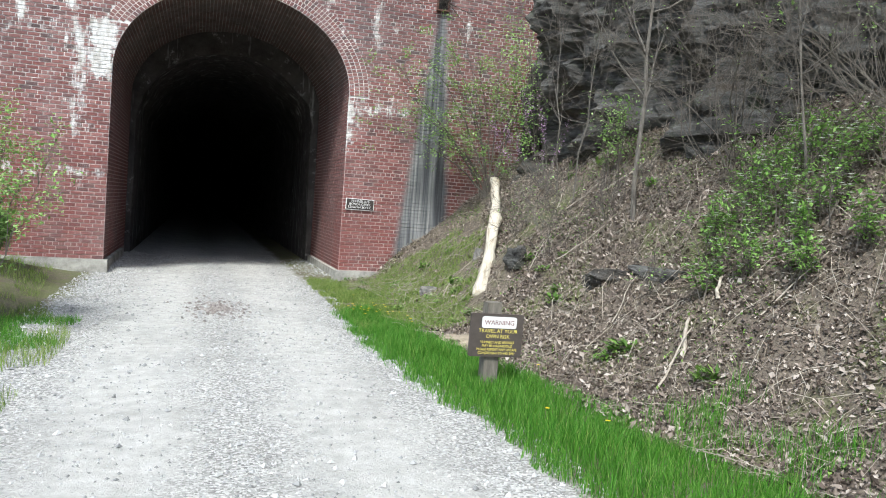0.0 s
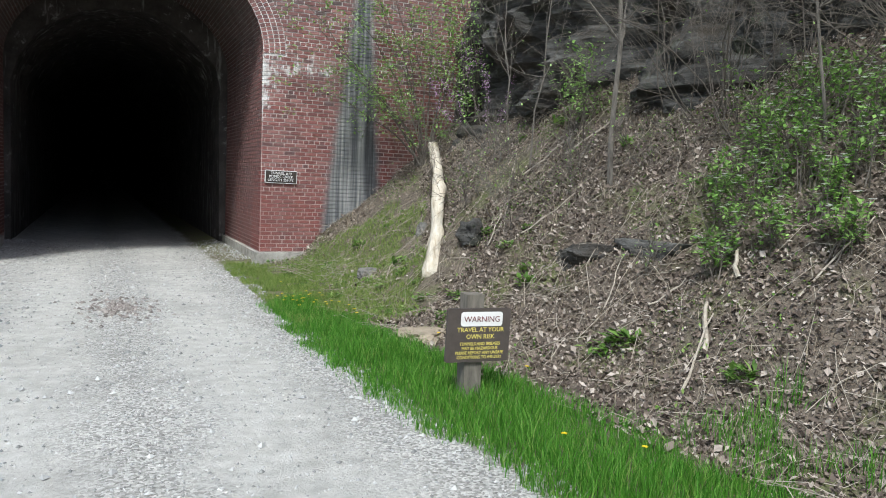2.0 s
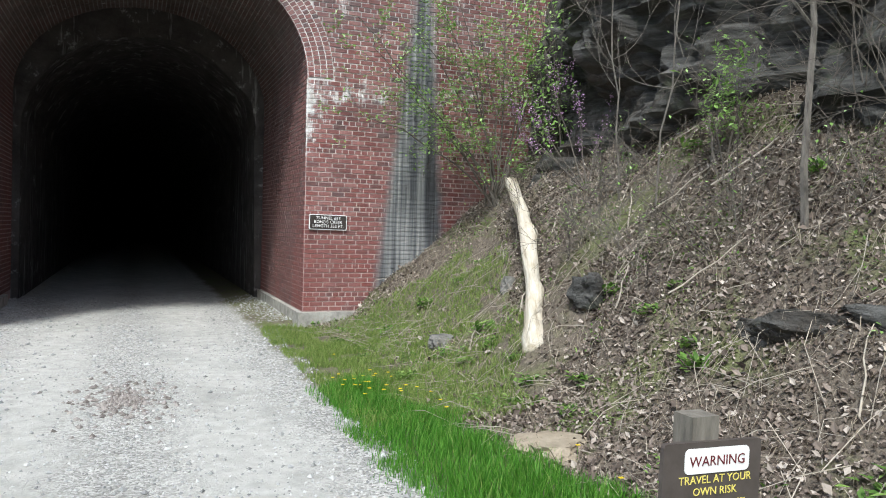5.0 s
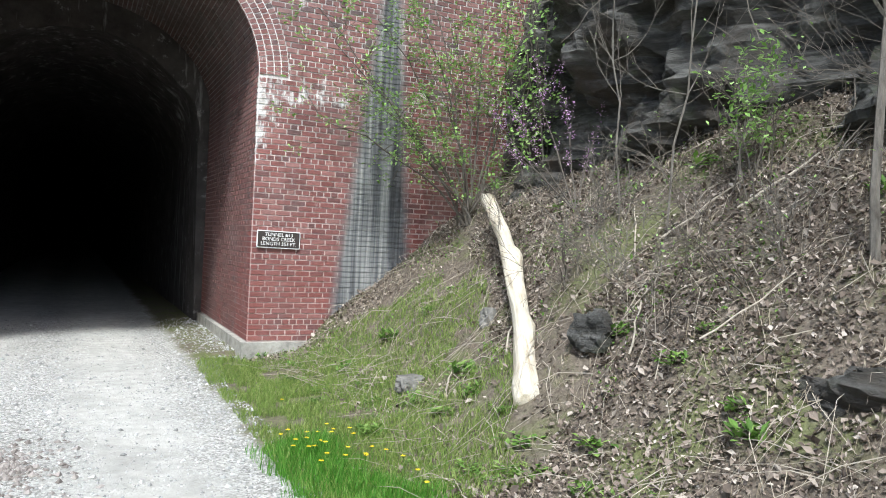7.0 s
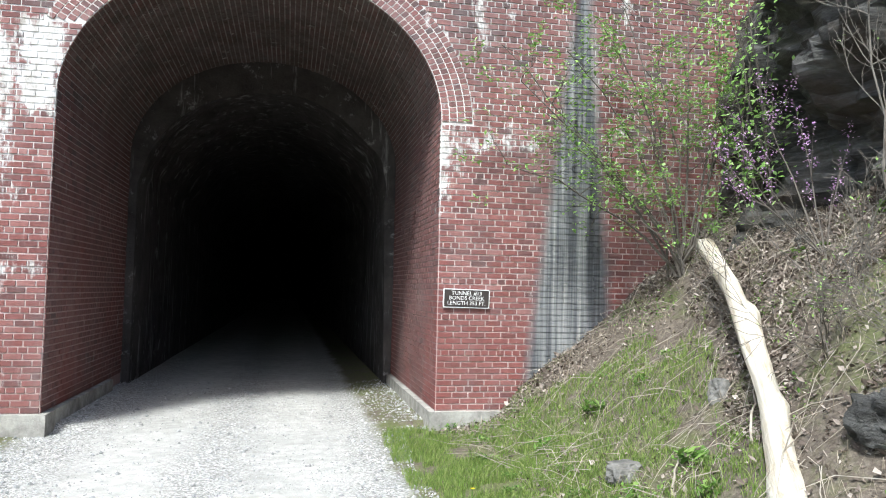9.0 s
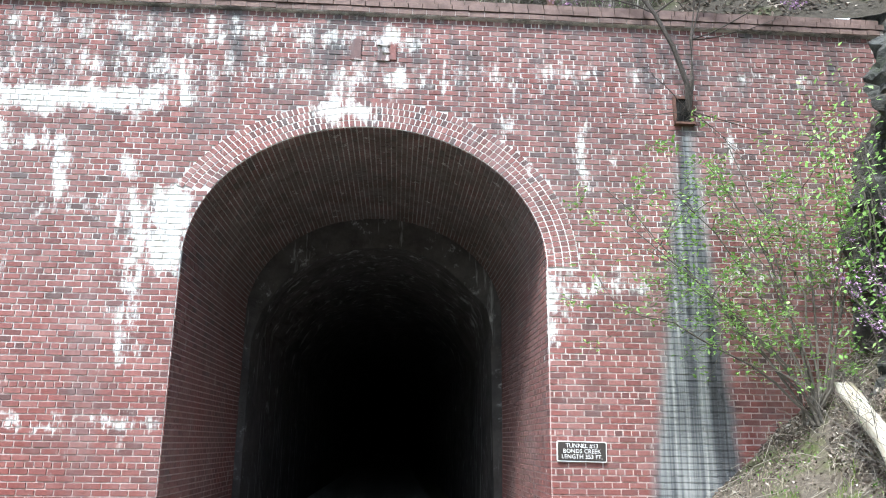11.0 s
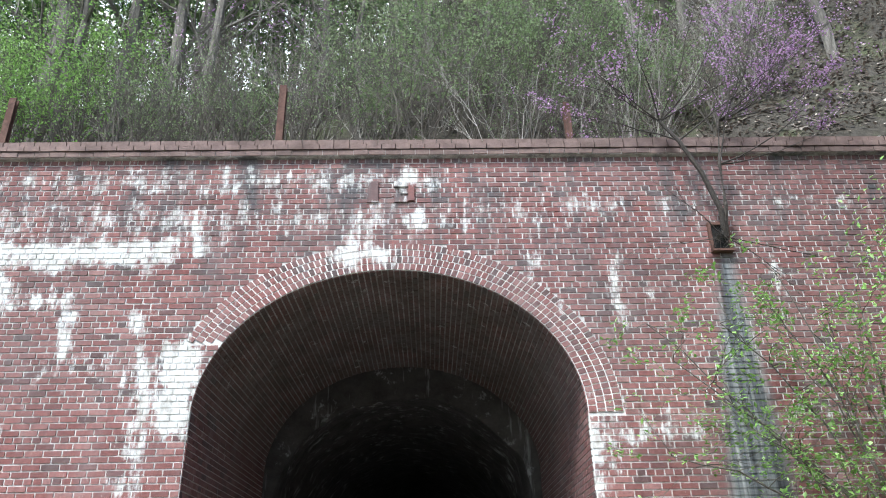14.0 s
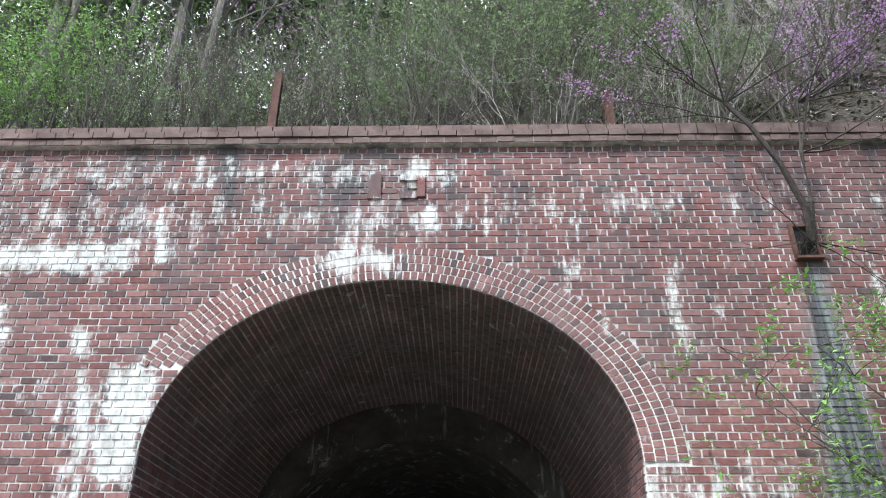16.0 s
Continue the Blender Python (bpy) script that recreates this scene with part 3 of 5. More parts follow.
def course_bricks(x0, x1, row):
    """The bricks of one course between x0 and x1: common bond with header rows."""
    header = row % 6 == 3
    step = LONG / 2 if header else LONG
    start = math.floor(x0 / step) * step + (step / 2 if row % 2 else 0.0) - step
    out = []
    while start < x1:
        a, b = max(start, x0), min(start + step, x1)
        if b - a > 0.04:
            out.append((a, b))
        start += step
    return out


def front_brick(g, a, b, z0, z1):
    j = JOINT / 2
    dy = -0.006 - rnd(0, 0.006)
    t = rnd(-0.003, 0.003)
    g.prism([(a + j, dy, z0 + j + t), (b - j, dy, z0 + j), (b - j, dy, z1 - j), (a + j, dy, z1 - j + t)], (0, dy - 0.02, 0))


def build_front_bricks():
    g, near = Geo(), []
    row = 0
    z = 0.36
    while z < WALL_TOP - 0.02:
        z1 = min(z + COURSE, WALL_TOP)
        zc = (z + z1) / 2
        outer = arch_half(zc, HALF + RING, RISE + RING * 0.93)
        left = -outer if zc > 5.1 else -max(arch_half(zc), 0.0)
        right = outer if zc > SPRING else HALF
        spans = [(WALL_L, left), (right, WALL_R)] if zc < SPRING + RISE + RING * 0.93 else [(WALL_L, WALL_R)]
        for lo, hi in spans:
            for a, b in course_bricks(lo, hi, row):
                if zc < 2.15 and (2.3 < (a + b) / 2 < 3.35 or -3.35 < (a + b) / 2 < -2.3):
                    near.append((a, b, z, z1))
                else:
                    front_brick(g, a, b, z, z1)
        z += COURSE
        row += 1
    rest = sub("brickwork", g, BRICK, WALL)
    rest["kind"] = "stuff"
    return near


NEAR_BRICKS = build_front_bricks()


def build_ring():
    """Four rowlock rings round the arch."""
    g = Geo()
    n = 4
    for k in range(n):
        r0, r1 = RING * k / n, RING * (k + 1) / n
        a, b = HALF + (r0 + r1) / 2, RISE + (r0 + r1) / 2 * 0.93
        # walk along the ring in steps of one brick
        w = 0.0
        while w < math.pi:
            speed = math.hypot(a * math.sin(w), b * math.cos(w))
            dw = (0.076 if k else 0.078) / speed
            w2 = min(math.pi, w + dw)
            gap = 0.0085 / speed
            zmid = SPRING + b * math.sin((w + w2) / 2)
            if not (math.cos((w + w2) / 2) > 0 and zmid < 5.12):
                c = []
                for ww, r in ((w + gap, r0 + 0.008), (w2 - gap, r0 + 0.008), (w2 - gap, r1 - 0.008), (w + gap, r1 - 0.008)):
                    c.append((-(HALF + r) * math.cos(ww), -0.012 - rnd(0, 0.004), SPRING + (RISE + r * 0.93) * math.sin(ww)))
                g.prism(c, (0, -0.03, 0))
            w = w2
    ob = sub("arch_ring", g, BRICK, WALL, "four rings of brick on edge round the arch")
    ob["kind"] = "stuff"


build_ring()


def build_ring_joint():
    """Lighter lime mortar between the ring bricks."""
    g = Geo()
    n = 96
    for k in range(n):
        w, w2 = math.pi * k / n, math.pi * (k + 1) / n
        if math.cos((w + w2) / 2) > 0 and SPRING + RISE * math.sin((w + w2) / 2) < 5.0:
            continue
        q = [(-(HALF + r) * math.cos(a), -0.006, SPRING + (RISE + r * 0.93) * math.sin(a)) for a, r in ((w, 0.002), (w2, 0.002), (w2, RING - 0.002), (w, RING - 0.002))]
        g.quad(*q)
    sub("ring_mortar", g, RINGLIME, WALL, "pale lime mortar of the arch ring")


RINGLIME = plain("pale_ring_mortar", (0.5, 0.46, 0.44), (0.85, 0.82, 0.79), 5.0, 0.9, 0.003)
build_ring_joint()


def build_barrel():
    """Bricks on the jambs and under the arch of the portal barrel."""
    g = Geo()
    j = JOINT / 2
    row, z = 0, 0.36
    while z < SPRING - 0.01:
        for side in (-1, 1):
            for a, b in course_bricks(0.0, DEPTH, row):
                x = side * (HALF - 0.006 - rnd(0, 0.005))
                c = [(x, a + j, z + j), (x, b - j, z + j), (x, b - j, z + COURSE - j), (x, a + j, z + COURSE - j)]
                g.prism(c, (-side * 0.025, 0, 0))
        z += COURSE
        row += 1
    w, row = 0.0, 0
    while w < math.pi:
        speed = math.hypot(HALF * math.sin(w), RISE * math.cos(w))
        w2, gap = w + COURSE / speed, j / speed
        if w2 > math.pi:
            break
        for a, b in course_bricks(0.0, DEPTH, row):
            d = rnd(0.006, 0.012)
            c = []
            for ww, y in ((w + gap, a + j), (w + gap, b - j), (w2 - gap, b - j), (w2 - gap, a + j)):
                c.append((-(HALF - d) * math.cos(ww), y, SPRING + (RISE - d) * math.sin(ww)))
            m = (w + w2) / 2
            g.prism(c, (0.025 * math.cos(m), 0, -0.025 * math.sin(m)))
        w = w2
        row += 1
    ob = sub("barrel_brickwork", g, BRICK, WALL, "brickwork of the portal barrel, darker inward and under the crown")
    ob["kind"] = "stuff"


build_barrel()


def build_coping():
    g = Geo()
    g.box((WALL_L, -0.075, WALL_TOP), (WALL_R, 0.85, WALL_TOP + 0.09))
    cop = thing("coping", g, MORTAR, "projecting brick coping course on top of the portal wall", "coping", kind="structure")
    COPING_BRICKS.append(cop)


COPING_BRICKS = []
build_coping()


def build_tunnel():
    """Inner lining of the bore, a little tighter than the portal barrel."""
    a, b, spring = 2.22, 1.86, 3.64
    g = Geo()
    prof = [(-a - 0.02, -0.1)] + arch_pts(a, b, 40, spring) + [(a + 0.02, -0.1)]
    ys = [DEPTH] + list(np.arange(4.8, 14, 0.4)) + list(np.arange(16, 108, 6))
    n = len(prof)
    for k, y in enumerate(ys):
        for x, z in prof:
            e = 0.05 * noise.fractal((x, y * 0.7, z), 1.0, 2.0, 4) if z > 0.5 else 0.0
            r = 1.0 + e
            g.v.append((x * r, y, spring + (z - spring) * r if z > spring else z))
    for k in range(len(ys) - 1):
        g.f += [(k * n + i, (k + 1) * n + i, (k + 1) * n + i + 1, k * n + i + 1) for i in range(n - 1)]
    g.f.append(tuple((len(ys) - 1) * n + i for i in range(n)))
    # ragged face between the portal barrel and the tighter lining
    first = len(g.v)
    big = [(-HALF - 0.02, -0.1)] + arch_pts(HALF + 0.02, RISE + 0.02, 40) + [(HALF + 0.02, -0.1)]
    g.v += [(x, DEPTH - 0.02, z) for x, z in big]
    g.f += [(i, i + 1, first + i + 1, first + i) for i in range(n - 1)]
    return thing("tunnel_lining", g, LINING, "black sooty lining of the tunnel bore", "tunnel", kind="structure")


build_tunnel()


def build_plinths():
    for name, side, base in (("plinth", 1, 0.35), ("plinth", -1, 0.36)):
        g = Geo()
        x0, x1 = (HALF - 0.09, 3.3) if side > 0 else (WALL_L, -HALF + 0.09)
        g.box((x0, -0.09, -0.2), (x1, -0.003, base))
        xi0, xi1 = (HALF - 0.09, HALF - 0.003) if side > 0 else (-HALF + 0.003, -HALF + 0.09)
        g.box((xi0, 0.0, -0.2), (xi1, 4.3 if side > 0 else 3.4, base))
        thing(name, g, CONCRETE, "chipped grey concrete plinth under the brick portal", "plinth", kind="structure")


build_plinths()


# ---------- signs ----------
def letters(text, size, mat, parent, m, depth=0.002, squeeze=1.0):
    cu = bpy.data.curves.new("lettering", "FONT")
    cu.body, cu.size, cu.extrude, cu.align_x, cu.align_y = text, size, depth, "CENTER", "CENTER"
    cu.resolution_u = 2
    tmp = bpy.data.objects.new("tmp_text", cu)
    scene.collection.objects.link(tmp)
    me = bpy.data.meshes.new_from_object(tmp.evaluated_get(bpy.context.evaluated_depsgraph_get()))
    bpy.data.objects.remove(tmp)
    me.materials.clear()
    me.materials.append(mat)
    me.name = "lettering"
    ob = new("lettering", me)
    ob.parent = parent
    ob.matrix_basis = m @ Matrix.Diagonal((squeeze, 1, 1, 1))
    return ob


def rounded_plate(w, h, t, r, n=5):
    """A plate in the xz plane with rounded corners, its front at y = 0."""
    bm = bmesh.new()
    pts = []
    for cx, cz, a0 in ((w / 2 - r, h / 2 - r, 0), (-w / 2 + r, h / 2 - r, 90), (-w / 2 + r, -h / 2 + r, 180), (w / 2 - r, -h / 2 + r, 270)):
        pts += [(cx + r * math.cos(radians(a0 + 90 * k / n)), 0.0, cz + r * math.sin(radians(a0 + 90 * k / n))) for k in range(n + 1)]
    f = bm.faces.new([bm.verts.new(p) for p in reversed(pts)])
    ext = bmesh.ops.extrude_face_region(bm, geom=[f])
    bmesh.ops.translate(bm, verts=[v for v in ext["geom"] if isinstance(v, bmesh.types.BMVert)], vec=(0, t, 0))
    bmesh.ops.recalc_face_normals(bm, faces=bm.faces)
    return bm


def part(name, bm, material, parent, label=""):
    me = bpy.data.meshes.new(name)
    bm.to_mesh(me)
    bm.free()
    me.materials.append(material)
    ob = new(name, me)
    ob.parent = parent
    if label:
        ob["label"] = label
    return ob


def build_sign():
    root = tagged(new("warning_sign"), "brown wooden warning sign with yellow lettering on a grey post", "sign")
    root.matrix_basis = pose(2.27, -9.57, 0.09, 0, 0, 0)
    g = Geo()
    g.box((-0.1, 0.026, -0.3), (0.05, 0.16, 0.865))
    sub("post", g, POSTWOOD, root, "grey weathered timber post")
    board = part("board", rounded_plate(0.56, 0.43, 0.025, 0.02), SIGNBROWN, root, "dark brown painted board")
    board.matrix_basis = pose(0, 0, 0.542, 0, 1.2, 0)
    white = part("white_panel", rounded_plate(0.37, 0.115, 0.004, 0.025), SIGNWHITE, board, "white panel with rounded corners")
    white.matrix_basis = pose(0.02, -0.005, 0.13)

    def line(text, size, z, mat, y=-0.003, x=0.015, squeeze=1.0):
        letters(text, size, mat, board, pose(x, y, z, 90, 0, 0), 0.001, squeeze)

    line("WARNING", 0.066, 0.127, SIGNDARK, -0.007, 0.02)
    line("TRAVEL AT YOUR", 0.052, 0.043, SIGNYELLOW)
    line("OWN RISK", 0.052, -0.012, SIGNYELLOW)
    line("TUNNELS AND BRIDGES", 0.036, -0.07, SIGNYELLOW, squeeze=0.92)
    line("MAY BE HAZARDOUS", 0.036, -0.106, SIGNYELLOW, squeeze=0.92)
    line("PLEASE REPORT ANY UNSAFE", 0.036, -0.142, SIGNYELLOW, squeeze=0.9)
    line("CONDITIONS TO 643-2931", 0.036, -0.178, SIGNYELLOW, squeeze=0.92)


build_sign()


def build_plaque():
    root = tagged(new("tunnel_plaque"), "small brown plaque with white lettering fixed to the brick wall", "plaque")
    root.matrix_basis = pose(2.755, -0.045, 1.82, 0, 0.8, 0)
    rim = part("rim", rounded_plate(0.625, 0.248, 0.03, 0.02), SIGNWHITE, root, "thin white rim")
    face = part("plate", rounded_plate(0.6, 0.224, 0.03, 0.014), PLAQUE, root, "dark brown plate")
    face.matrix_basis = pose(0, -0.004, 0)
    for text, z in (("TUNNEL #13", 0.066), ("BONDS CREEK", 0.002), ("LENGTH 353 FT.", -0.064)):
        letters(text, 0.072, SIGNWHITE, root, pose(0, -0.0065, z, 90, 0, 0), 0.001, 1.0)


build_plaque()


# ---------- plants: shared builders ----------
def wander(d, amount):
    return (d + Vector((rnd(-amount, amount), rnd(-amount, amount), rnd(-amount, amount)))).normalized()


def grow(g, p, d, length, r, depth, tips, lift=0.12, forks=3, bend=0.22, sides=5, shrink=0.62, along=None):
    """A branch that bends and forks; the fine ends are collected in tips."""
    pts, radii, p, d = [Vector(p)], [r], Vector(p), Vector(d).normalized()
    steps = 5
    for k in range(steps):
        d = wander(d, bend)
        d = (d + Vector((0, 0, lift))).normalized()
        p = p + d * length / steps
        pts.append(p.copy())
        radii.append(max(r * (1 - 0.62 * (k + 1) / steps), 0.0022))
    g.tube(pts, radii, sides if depth > 0 else 3)
    if along is not None:
        along += [(q, d) for q in pts[1:]]
    if depth == 0:
        tips += [(q, d) for q in pts[2:]]
        return
    for k in range(forks + (1 if RNG.random() < 0.4 else 0)):
        at = RNG.randint(2, steps)
        side = wander(d, 0.95)
        grow(g, pts[at], (d * 0.45 + side * 0.75), length * rnd(shrink - 0.12, shrink + 0.1), radii[at] * 0.72, depth - 1, tips, lift, forks, bend, sides, shrink, along)
    grow(g, pts[-1], d, length * shrink, radii[-1], depth - 1, tips, lift, forks, bend, sides, shrink, along)


def foliage(tips, per, size, spread_, flat=0.5, keep=1.0):
    g = Geo()
    for p, d in tips:
        if RNG.random() > keep:
            continue
        for _ in range(per):
            q = p + Vector((rnd(-1, 1), rnd(-1, 1), rnd(-1, 1))) * spread_
            w = Vector((rnd(-1, 1), rnd(-1, 1), rnd(-flat, flat)))
            s = size * rnd(0.6, 1.25)
            g.leaf(q, w, (rnd(-0.4, 0.4), rnd(-0.4, 0.4), 1), s, s * rnd(0.4, 0.6))
    return g


def plant(name, wood, wood_mat, crowns, label, category, group="", at=None):
    stem = "trunk" if category in ("tree", "sapling") else "brush"
    root = tagged(new(name), label, category, group)
    base = Vector(at) if at is not None else Vector((0, 0, 0))
    root.location = base
    for nm, geo, mat in [(stem, wood, wood_mat)] + crowns:
        if geo.v:
            geo.v = [(x - base.x, y - base.y, z - base.z) for x, y, z in geo.v]
            sub(nm, geo, mat, root)
    return root


# ---------- bank: trees and shrubs ----------
def slope_at(x, y, dz=0.0):
    return Vector((x, y, ground_z(x, y) + dz))


def bare_sapling(x, y, height, r, label, forks=2, lean=(0, 0), tufts=0.0):
    g, tips = Geo(), []
    foot = slope_at(x, y, -0.1)
    pts, radii = [foot], [r]
    n = 7
    for k in range(n):
        f = (k + 1) / n
        pts.append(foot + Vector((lean[0] * f + rnd(-0.03, 0.03), lean[1] * f + rnd(-0.03, 0.03), height * f)))
        radii.append(r * (1 - 0.6 * f))
    g.tube(pts, radii, 6)
    for k in range(3, n + 1):
        for _ in range(2):
            d = Vector((rnd(-1, 1), rnd(-1, 1), rnd(0.2, 1.0)))
            grow(g, pts[k], d, height * rnd(0.16, 0.34), radii[k] * 0.6, 2, tips, 0.1, forks, 0.25, 4)
    crown = foliage(tips, 1, 0.05, 0.03, keep=tufts) if tufts else Geo()
    return plant("sapling", g, BARK, [("leaves", crown, FRESH)], label, "sapling", "saplings on the bank", foot)


bare_sapling(4.92, -7.61, 4.0, 0.036, "slim grey bare sapling standing on the leafy bank", 3, (0.1, 0.1), 0.12)
bare_sapling(5.19, -5.3, 3.4, 0.014, "thin crooked bare sapling on the bank", 2, (0.25, -0.1), 0.05)
bare_sapling(5.35, -4.4, 3.2, 0.014, "thin bare sapling before the rock face", 2, (-0.1, 0.2), 0.05)
bare_sapling(5.6, -9.9, 3.0, 0.018, "young sapling with first pale green leaves", 2, (-0.2, 0.3), 0.6)


def bare_shrub(x, y, height, stems, label, r=0.008, tufts=0.05, out=0.95, mat=TWIG):
    g, tips = Geo(), []
    foot = slope_at(x, y, -0.06)
    for _ in range(stems):
        d = Vector((rnd(-out, out), rnd(-out, out), 1.0))
        grow(g, foot + Vector((rnd(-0.12, 0.12), rnd(-0.12, 0.12), 0)), d, height * rnd(0.45, 0.75), r * rnd(0.6, 1.1), 2, tips, -0.02, 3, 0.3, 4, 0.62)
    crown = foliage(tips, 1, 0.045, 0.03, keep=tufts)
    return plant("bare_shrub", g, mat, [("leaves", crown, FRESH)], label, "shrub", "bare shrubs on the bank", foot)


for sx, sy, sh, sn in ((5.9, -8.4, 2.6, 10), (6.1, -7.6, 2.4, 8), (5.7, -9.3, 2.6, 9), (6.2, -10.6, 2.6, 9), (6.0, -6.3, 1.6, 6), (5.5, -3.4, 1.3, 6),
                       (5.2, -2.6, 1.2, 5), (5.0, -6.4, 1.3, 5), (4.6, -5.8, 1.1, 4), (6.3, -11.8, 2.4, 8), (5.9, -5.3, 1.5, 5), (4.8, -4.3, 1.0, 4), (6.3, -9.0, 3.6, 12), (6.2, -8.0, 3.4, 11), (6.4, -10.2, 3.8, 12), (6.1, -11.2, 3.4, 10), (6.2, -7.0, 3.0, 9)):
    bare_shrub(sx - 0.25, sy - 0.3, sh, sn, "tangle of bare pale brush stems on the bank", tufts=0.06)


for sx, sy, sh, sn in ((4.75, -5.2, 0.9, 6), (4.55, -5.9, 0.7, 5), (5.2, -4.2, 0.9, 6), (4.95, -6.9, 0.8, 5), (5.1, -8.1, 0.8, 5), (4.3, -9.2, 0.6, 4), (4.7, -4.6, 0.6, 4)):
    bare_shrub(sx, sy, sh, sn, "upright thin grey stems standing on the bank", 0.005, 0.12, 0.3, BARK)


def leafy_shrub():
    """The fresh green shrub that hangs in front of the drain stain."""
    g, tips = Geo(), []
    foot = slope_at(5.45, -0.75, -0.05)
    goals = [(3.1, -0.7, 3.5), (3.5, -0.9, 4.2), (3.3, -0.6, 4.6), (3.8, -0.8, 5.0), (4.2, -0.9, 5.4), (3.9, -1.0, 3.7), (4.5, -1.0, 4.4), (4.6, -0.8, 5.6), (4.9, -0.9, 5.0), (5.5, -0.8, 5.4), (4.3, -1.1, 3.2), (5.9, -1.0, 4.7), (6.15, -1.1, 5.1), (5.7, -1.2, 4.1), (2.95, -0.8, 5.0)]
    for q in goals:
        q = Vector(q)
        pts = [foot + Vector((rnd(-0.15, 0.15), rnd(-0.1, 0.1), 0))]
        mid = foot.lerp(q, 0.5) + Vector((rnd(0, 0.3), rnd(-0.2, 0.1), rnd(0.1, 0.5)))
        for k in range(1, 9):
            f = k / 8
            pts.append(foot.lerp(mid, f).lerp(mid.lerp(q, f), f) + Vector((rnd(-0.03, 0.03), rnd(-0.03, 0.03), rnd(-0.03, 0.03))))
        g.tube(pts, [0.018 * (1 - 0.8 * k / 8) + 0.002 for k in range(9)], 4)
        for k in range(3, 9):
            for _ in range(2):
                d = Vector((rnd(-1, 0.6), rnd(-0.6, 0.4), rnd(-0.4, 0.8)))
                grow(g, pts[k], d, rnd(0.3, 0.65), 0.006, 1, tips, 0.0, 2, 0.25, 3)
    crown = foliage(tips, 4, 0.074, 0.07, keep=0.42)
    plant("leafy_shrub", g, TWIG, [("leaves", crown, FRESH)], "tall shrub with fresh yellow-green leaves against the brick wall", "shrub", at=foot)


leafy_shrub()


def leafy_bush(x, y, h, w, label, size=0.07, n=10, per=2, mat=WEED, foot=None, name="leafy_bush", flowers=0):
    g, tips = Geo(), []
    foot = foot or slope_at(x, y, -0.05)
    for _ in range(n):
        d = Vector((rnd(-w, w), rnd(-w, w), h))
        grow(g, foot + Vector((rnd(-w, w) * 0.5, rnd(-w, w) * 0.5, 0)), d, h * rnd(0.5, 0.75), 0.008, 1, tips, 0.02, 3, 0.18, 3, 0.55)
    crowns = [("leaves", foliage(tips, per, size, size * 0.8), mat)]
    if flowers:
        f = Geo()
        for p, d in RNG.sample(tips, min(flowers, len(tips))):
            for k in range(5):
                a = k * 1.257
                f.leaf(p + Vector((0, 0, 0.05)), (math.cos(a), math.sin(a), 0.3), (0, 0, 1), 0.034, 0.026)
        crowns.append(("blossom", f, WHITEPETAL))
    return plant(name, g, TWIG, crowns, label, "bush", "", foot)


leafy_bush(5.42, -6.1, 1.3, 0.42, "bright green leafy young bush on the bank", 0.075, 10, 3, FRESH)
for wx, wy, wh in ((4.5, -9.85, 0.4), (4.75, -9.6, 0.5), (4.95, -9.25, 0.5), (4.7, -10.15, 0.45), (5.0, -9.85, 0.5), (5.3, -9.4, 0.55), (5.2, -10.1, 0.55), (5.5, -9.7, 0.55), (5.65, -9.15, 0.6),
                   (5.75, -9.95, 0.55), (4.95, -10.5, 0.45), (5.3, -10.6, 0.5), (5.6, -10.35, 0.55), (5.9, -10.5, 0.5), (4.75, -10.8, 0.4), (5.2, -11.1, 0.45), (5.95, -9.5, 0.55)):
    leafy_bush(wx, wy, wh * 1.25, 0.24, "tall green weeds with small white flowers on the bank", 0.062, 9, 2, SPRINGWEED, flowers=16, name="garlic_mustard")


def redbud_small():
    g, tips, along = Geo(), [], []
    foot = slope_at(5.65, -3.2, -0.05)
    for d, ln in (((-0.75, 0.5, 1), 1.25), ((-0.35, 0.4, 1), 1.5), ((-0.6, 0.3, 1), 1.1), ((0.5, 0.5, 1), 1.2), ((0.1, 0.3, 1), 1.3)):
        grow(g, foot, d, ln, 0.012, 1, tips, 0.06, 2, 0.1, 4, 0.4, along)
    f = Geo()
    for p, d in [q for q in along if q[0].z > foot.z + 0.6]:
        if RNG.random() < 0.75:
            for _ in range(9):
                q = p + Vector((rnd(-1, 1), rnd(-1, 1), rnd(-1, 1))) * 0.055
                f.leaf(q, (rnd(-1, 1), rnd(-1, 1), rnd(-1, 1)), (0, 0, 1), 0.03, 0.022)
    plant("redbud_sapling", g, TWIG, [("blossom", f, PETAL)], "slender redbud sapling with purple blossom on the bank", "sapling", at=foot)


redbud_small()


